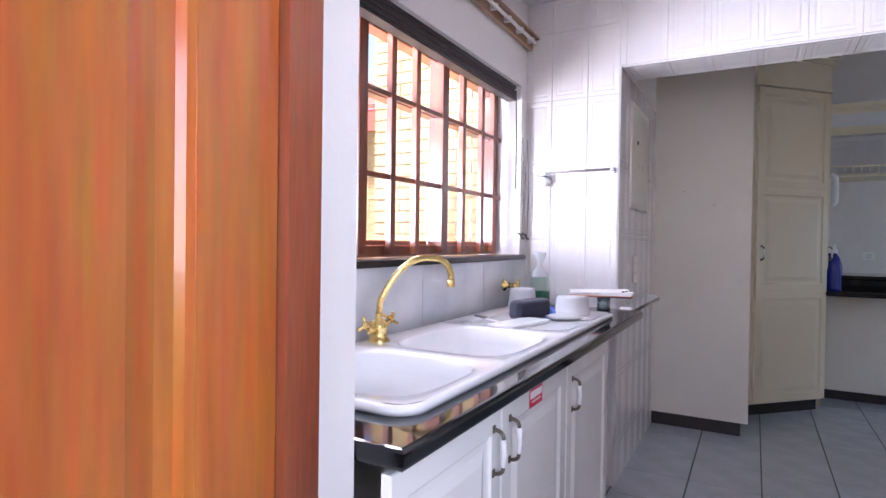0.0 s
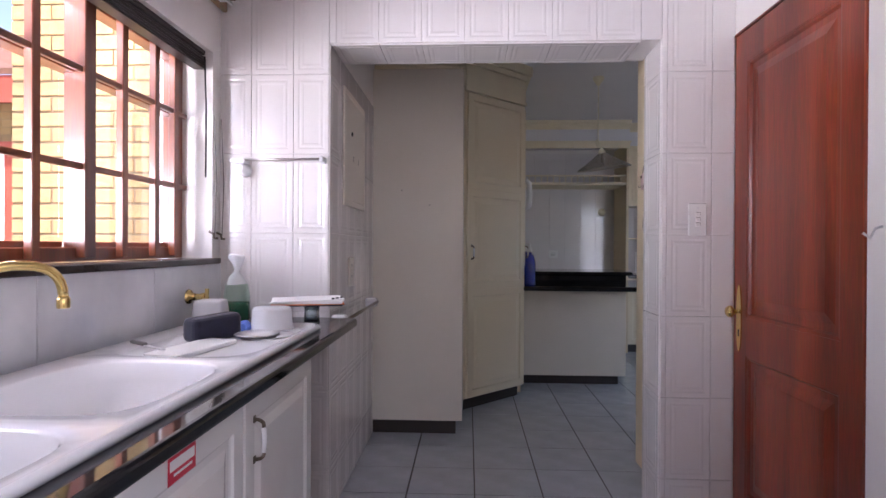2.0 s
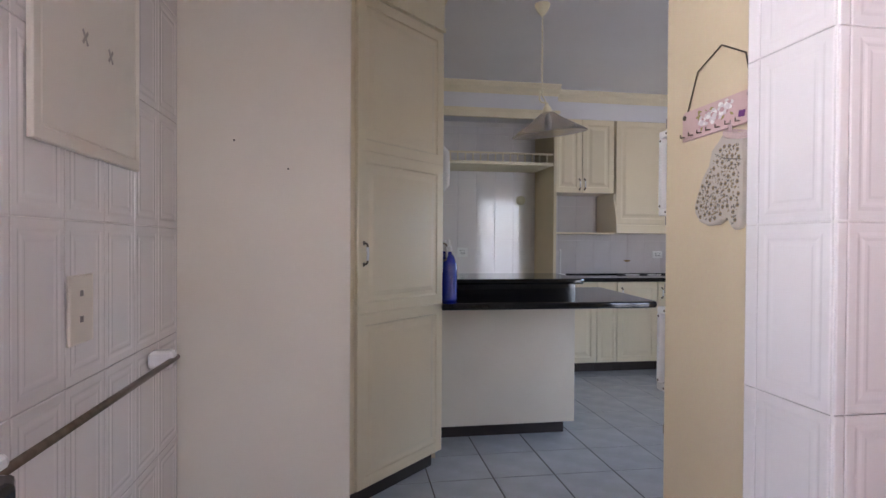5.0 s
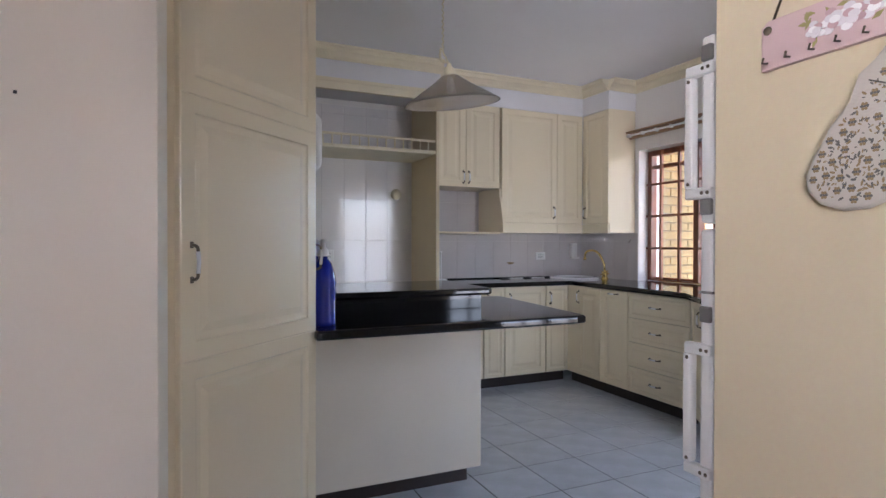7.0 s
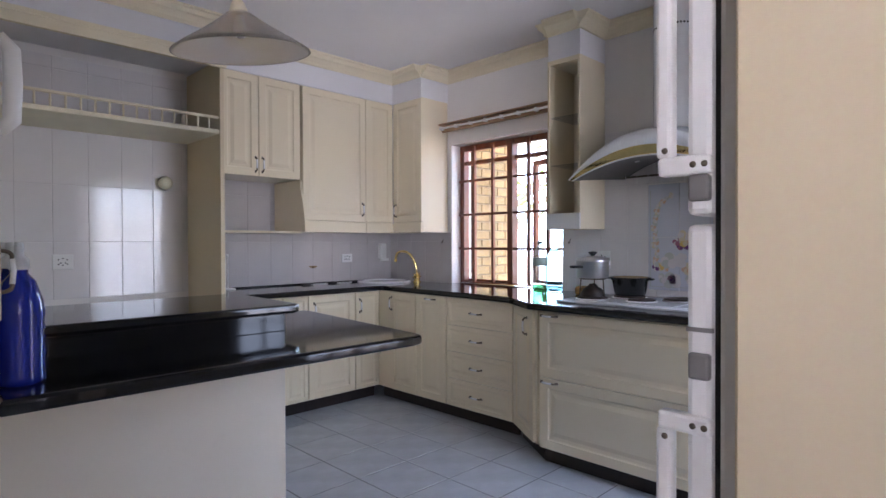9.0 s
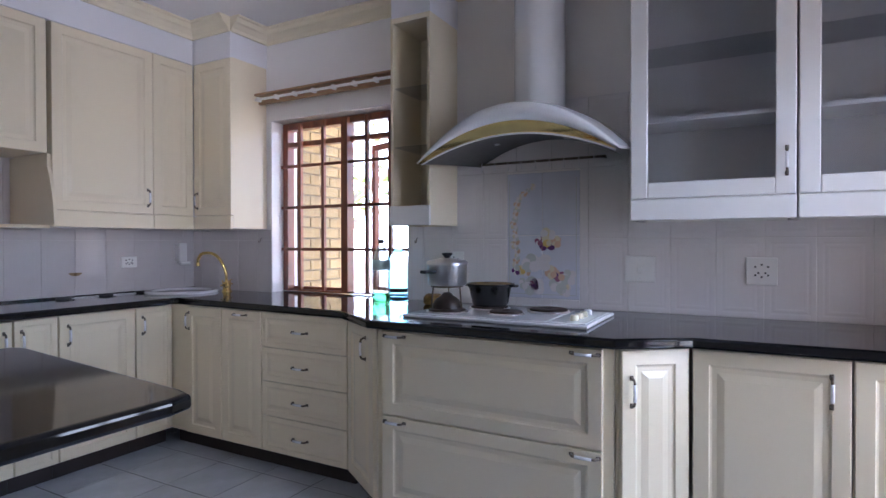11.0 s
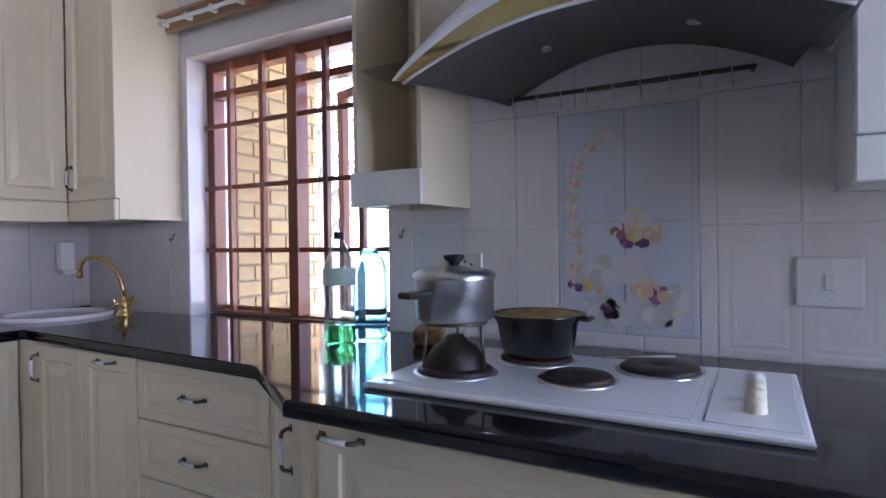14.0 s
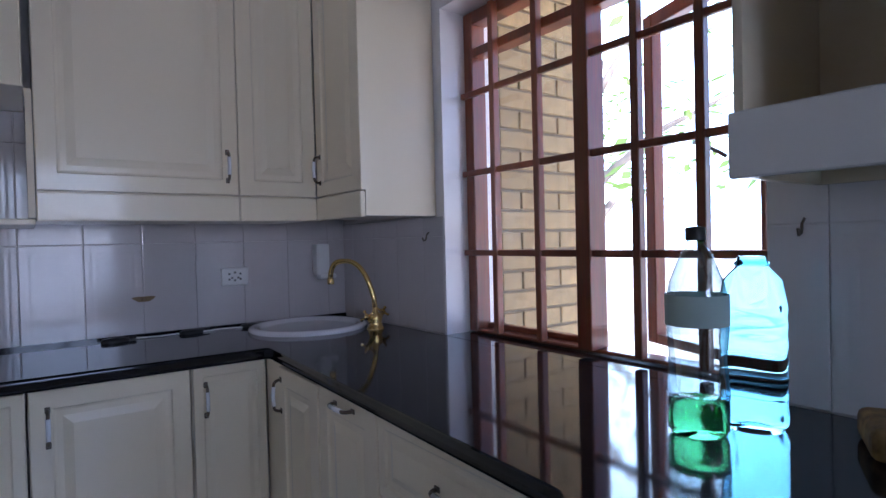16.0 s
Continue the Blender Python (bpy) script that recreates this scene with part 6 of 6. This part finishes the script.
part("pouch", pb, M["navy"], pouch)
part("zip", box(-0.08, 0.08, -0.003, 0.003, 0.078, 0.084, 0.001), M["black_plastic"], pouch, "", pose(0, 0, 0.003, 0, -3, 0))
cl = thing("blue_cloth", "crumpled blue cleaning cloth on the drainer", "cloth", pose(-0.36, 2.58, ST))
cb = bmesh.new()
bmesh.ops.create_grid(cb, x_segments=10, y_segments=10, size=0.045)
for v in cb.verts:
    v.co.z = 0.022 + 0.018 * noise.noise(v.co * 30)
ext = bmesh.ops.extrude_face_region(cb, geom=cb.faces[:])
for g in ext["geom"]:
    if isinstance(g, bmesh.types.BMVert):
        g.co.z = 0.0
part("cloth", cb, M["blue_cloth"], cl)
board = thing("cutting_tray", "pale plastic tray on the drainer", "tray", pose(-0.33, 2.16, ST, 0, 0, 80))
part("tray", prism([(-0.14, -0.06), (0.14, -0.06), (0.15, -0.05), (0.15, 0.05), (0.14, 0.06), (-0.14, 0.06), (-0.15, 0.05), (-0.15, -0.05)], 0, 0.014, 0.004), M["plastic_white"], board)
kn = thing("table_knife", "steel knife lying on the tray", "cutlery", pose(-0.47, 2.14, ST + 0.015, 0, 0, -35))
part("blade", box(0.0, 0.11, -0.008, 0.008, 0, 0.003, 0.001), M["steel"], kn)
part("handle", box(-0.09, 0.0, -0.009, 0.009, -0.0005, 0.010, 0.004), M["plastic_grey"], kn)
for k, (x, y, r) in enumerate(((-0.20, 2.45, 0.092), (-0.225, 2.41, 0.078))):
    ld = thing("steel_lid", "shallow steel lid lying on the drainer", "lid", pose(x, y, ST + 0.013 * k), "steel lids")
    part("disc", lathe([(0, 0.010), (r * 0.7, 0.009), (r * 0.95, 0.004), (r, 0.0), (r * 0.96, 0.0005)], 28), M["steel"], ld)
cup = thing("glass_jar", "small glass jar with dark dregs on the worktop", "jar", pose(-0.155, 2.86, CT))
part("jar", lathe([(0, 0.001), (0.031, 0.001), (0.034, 0.006), (0.032, 0.05), (0.034, 0.085), (0.031, 0.086), (0.029, 0.05), (0.030, 0.012), (0, 0.01)], 24), M["clear"], cup)
part("dregs", lathe([(0, 0.0105), (0.0285, 0.0125), (0.028, 0.022), (0, 0.022)], 20), M["navy"], cup)
pp = thing("papers", "stack of papers with orange cards balanced on the glass jar", "papers", pose(-0.175, 2.87, CT + 0.0865, 0, 0, 14))
part("navy_folder", box(-0.15, 0.15, -0.10, 0.10, 0.0, 0.004), M["navy"], pp, "", pose(0, 0, 0, 0, 0, -3))
part("orange_sheet", box(-0.15, 0.15, -0.102, 0.102, 0.0045, 0.009), M["orange_card"], pp, "orange card", pose(0, 0, 0, 0, 0, 2))
for k in range(4):
    part("sheet", box(-0.148, 0.148, -0.104, 0.104, 0.0092 + 0.004 * k, 0.0128 + 0.004 * k), M["paper"], pp, "white paper", pose(0, 0, 0, 0, -1.2 * k * 0.3, 3 * k - 4))
for k in range(3):
    part("binder_clip", box(0.10 + 0.018 * k, 0.112 + 0.018 * k, -0.09 + 0.03 * k, -0.078 + 0.03 * k, 0.025, 0.033), M["black_plastic"], pp)

# ---- outside ----
structure("ground", box(-900, 900, -900, 900, -0.35, -0.21), M["paving"], "pale paved yard and garden ground", "ground")


def brick_wall(name, m, length, height, label, w=0.222, h=0.073, gap=0.011, near=300):
    """A face-brick wall in the plane y = 0, facing -y: mortar core with bricks standing proud."""
    wl = tagged(new(name, finish(box(0, length, 0.006, 0.22, 0, height), name, M["mortar"])), label, "wall", kind="structure")
    wl.matrix_basis = m
    halves = {}
    count = 0
    rest = bmesh.new()
    for r in range(int(height / (h + gap))):
        x = -(w + gap) / 2 * (r % 2)
        while x < length:
            a, b = max(0, x), min(length, x + w)
            if b - a > 0.03:
                z = 0.004 + r * (h + gap)
                if 0.7 < z < 2.4 and count < near:
                    key = round(b - a, 3)
                    if key not in halves:
                        halves[key] = finish(box(0, b - a, -0.004, 0.08, 0, h, 0.004), "brick", M["brick"])
                    piece("brick", halves[key], wl, pose(a, 0.0012 * ((r * 7 + count) % 3), z))
                    count += 1
                else:
                    bx(rest, a, b, -0.004, 0.006, z, z + h)
            x += w + gap
    if rest.verts:
        tagged(part("bricks", rest, M["brick"], wl), kind="stuff")
    return wl


brick_wall("outer_brick_wall", pose(-2.0, 3.46, -0.21), 1.06, 3.1, "sunlit yellow face-brick wall outside the scullery window")
brick_wall("outer_brick_pier", pose(4.74, 7.24, -0.21), 0.62, 2.75, "yellow face-brick pier beside the kitchen window")
brick_wall("outer_brick_wall_far", pose(-6.5, 6.2, -0.21), 4.3, 3.05, "yellow face-brick house wing across the yard", near=0)
structure("eave_east", boxes((4.73, 5.35, 5.2, 8.6, 2.42, 2.46), (5.35, 5.39, 5.2, 8.6, 2.38, 2.60)), M["wall_white"], "white painted eave over the kitchen window", "eave")
# unseen overhang, added to stop direct sun entering the south window
structure("eave_south", boxes((1.5, 4.8, 1.6, 3.11, 2.46, 2.52)), M["wall_white"], "unseen white eave added to keep the sun off the south window", "eave")
fas = thing("roof_wing", "red fascia and tiled roof of the house wing", "roof", kind="structure")
part("fascia", box(-6.6, -2.1, 5.72, 5.76, 2.62, 2.88), M["red_paint"], fas)
part("roof_slope", box(-6.6, -2.1, 0, 3.2, 0, 0.06), M["roof"], fas, "", pose(0, 5.70, 2.88, 24, 0, 0))
gd = thing("glazed_door", "white framed glazed door with red surround across the yard", "door", pose(-5.62, 6.15, -0.21) @ Matrix.Scale(1.15, 4))
part("surround", boxes((0, 0.08, 0, 0.04, 0, 2.2), (1.12, 1.2, 0, 0.04, 0, 2.2), (0.08, 1.12, 0, 0.04, 2.12, 2.2)), M["red_paint"], gd)
part("door_frame", boxes((0.08, 0.17, 0.0, 0.03, 0, 2.12), (1.03, 1.12, 0.0, 0.03, 0, 2.12), (0.17, 1.03, 0, 0.03, 0, 0.25), (0.17, 1.03, 0, 0.03, 1.02, 1.1), (0.17, 1.03, 0, 0.03, 2.02, 2.12)), M["plastic_white"], gd)
part("pane", box(0.17, 1.03, 0.012, 0.016, 0.25, 2.02), M["cab_glass"], gd)


def tree(x, y, h, r, label, seed, crown_r, leaves=900):
    g = random.Random(seed)
    t = thing("tree", label, "tree", pose(x, y, -0.22))
    pts = [Vector((0.12 * math.sin(k * 0.9 + seed), 0.12 * math.cos(k * 0.7 + seed), h * k / 7)) for k in range(8)]
    trunk = tube(pts, r, 10, None, 0, [r * (1.15 - 0.1 * k) for k in range(8)])
    for k in range(7):
        a, s = g.uniform(0, 6.28), pts[3 + k % 5]
        e = s + Vector((math.cos(a) * crown_r * 0.8, math.sin(a) * crown_r * 0.8, 0.5 + g.random()))
        tube((s, (s + e) / 2 + Vector((0, 0, 0.15)), e), 0.03, 6, trunk, 0, [r * 0.45, r * 0.3, 0.012])
    part("trunk", trunk, M["bark"], t)
    cr = bmesh.new()
    for k in range(leaves):
        a, b, d = g.uniform(0, 6.28), g.uniform(-0.9, 1.0), crown_r * (0.35 + 0.65 * g.random())
        c = Vector((d * math.cos(a), d * math.sin(a), h * 0.93 + b * crown_r * 0.75))
        if noise.noise(c * 0.9 + Vector((seed, 0, 0))) < -0.05:
            continue
        u = Vector((g.uniform(-1, 1), g.uniform(-1, 1), g.uniform(-0.6, 0.6))).normalized()
        w = u.orthogonal().normalized()
        s = g.uniform(0.07, 0.15)
        cr.faces.new([cr.verts.new(p) for p in (c - u * s, c + w * s * 0.35, c + u * s, c - w * s * 0.35)])
    part("crown", cr, M["leaf"], t)
    return t


tree(8.2, 9.6, 3.4, 0.13, "leaning pale-barked garden tree", 3, 1.9, 420)
tree(9.6, 11.2, 3.4, 0.09, "slim pale-barked garden tree", 7, 1.3, 260)
tree(11.5, 12.5, 4.2, 0.18, "large leafy garden tree", 11, 2.8, 650)
tree(12.5, 8.0, 4.0, 0.16, "tall leafy garden tree", 15, 2.6, 550)
tree(-5.2, 4.4, 1.5, 0.05, "small garden shrub by the yard", 21, 0.8, 500)
haze = bpy.data.materials.new("bright_hazy_sky")
haze.use_nodes = True
glow = haze.node_tree.nodes["Principled BSDF"]
glow.inputs["Base Color"].default_value = (0.6, 0.7, 0.8, 1)
glow.inputs["Emission Color"].default_value, glow.inputs["Emission Strength"].default_value = (0.52, 0.81, 1.0, 1), 3.6
sky_wall = bmesh.new()
ring = [(70 * math.cos(radians(a)), 70 * math.sin(radians(a))) for a in range(-10, 91, 5)]
foot, head = [[sky_wall.verts.new((x, y, z)) for x, y in ring] for z in (-0.4, 45)]
for k in range(len(ring) - 1):
    sky_wall.faces.new((foot[k], foot[k + 1], head[k + 1], head[k]))
structure("backdrop", sky_wall, haze, "bright hazy sky beyond the garden", "backdrop")

# ---- floor tiles ----
TW = 0.3585
ft = {}
count = 0
far_tiles = bmesh.new()
cells = []
for i in range(-4, 14):
    for j in range(-19, 8):
        x0, y0 = 0.200 + TW * i, 5.93 + TW * j
        x1, y1 = x0 + TW, y0 + TW
        if x0 > 4.46 or y0 > 8.11 or x1 < -0.93 or y1 < -1.85:
            continue
        cells.append((x0, y0, x1, y1))
for x0, y0, x1, y1 in cells:
    x0, x1, y0, y1 = max(x0, -0.93) + 0.0035, min(x1, 4.466) - 0.0035, max(y0, -1.85) + 0.0035, min(y1, 8.116) - 0.0035
    if x1 - x0 < 0.02 or y1 - y0 < 0.02:
        continue
    if y0 > 1.6 and x0 > -0.5 and x1 < 4.2 and y1 < 7.9 and count < 280:
        key = (round(x1 - x0, 3), round(y1 - y0, 3))
        if key not in ft:
            ft[key] = finish(prism([(0, 0), (key[0], 0), (key[0], key[1]), (0, key[1])], -0.006, 0.0, 0.0018, None, 1), "tile", M["floor_tile"])
        piece("tile", ft[key], floor, pose(x0, y0, FL))
        count += 1
    else:
        bx(far_tiles, x0, x1, y0, y1, FL - 0.006, FL)
tagged(part("tiles", far_tiles, M["floor_tile"], floor), kind="stuff")

# from units of the plan to metres
for ob in list(scene.objects):
    if ob.parent is None and ob.type in {"MESH", "EMPTY"}:
        ob.matrix_basis = Matrix.Scale(U, 4) @ ob.matrix_basis
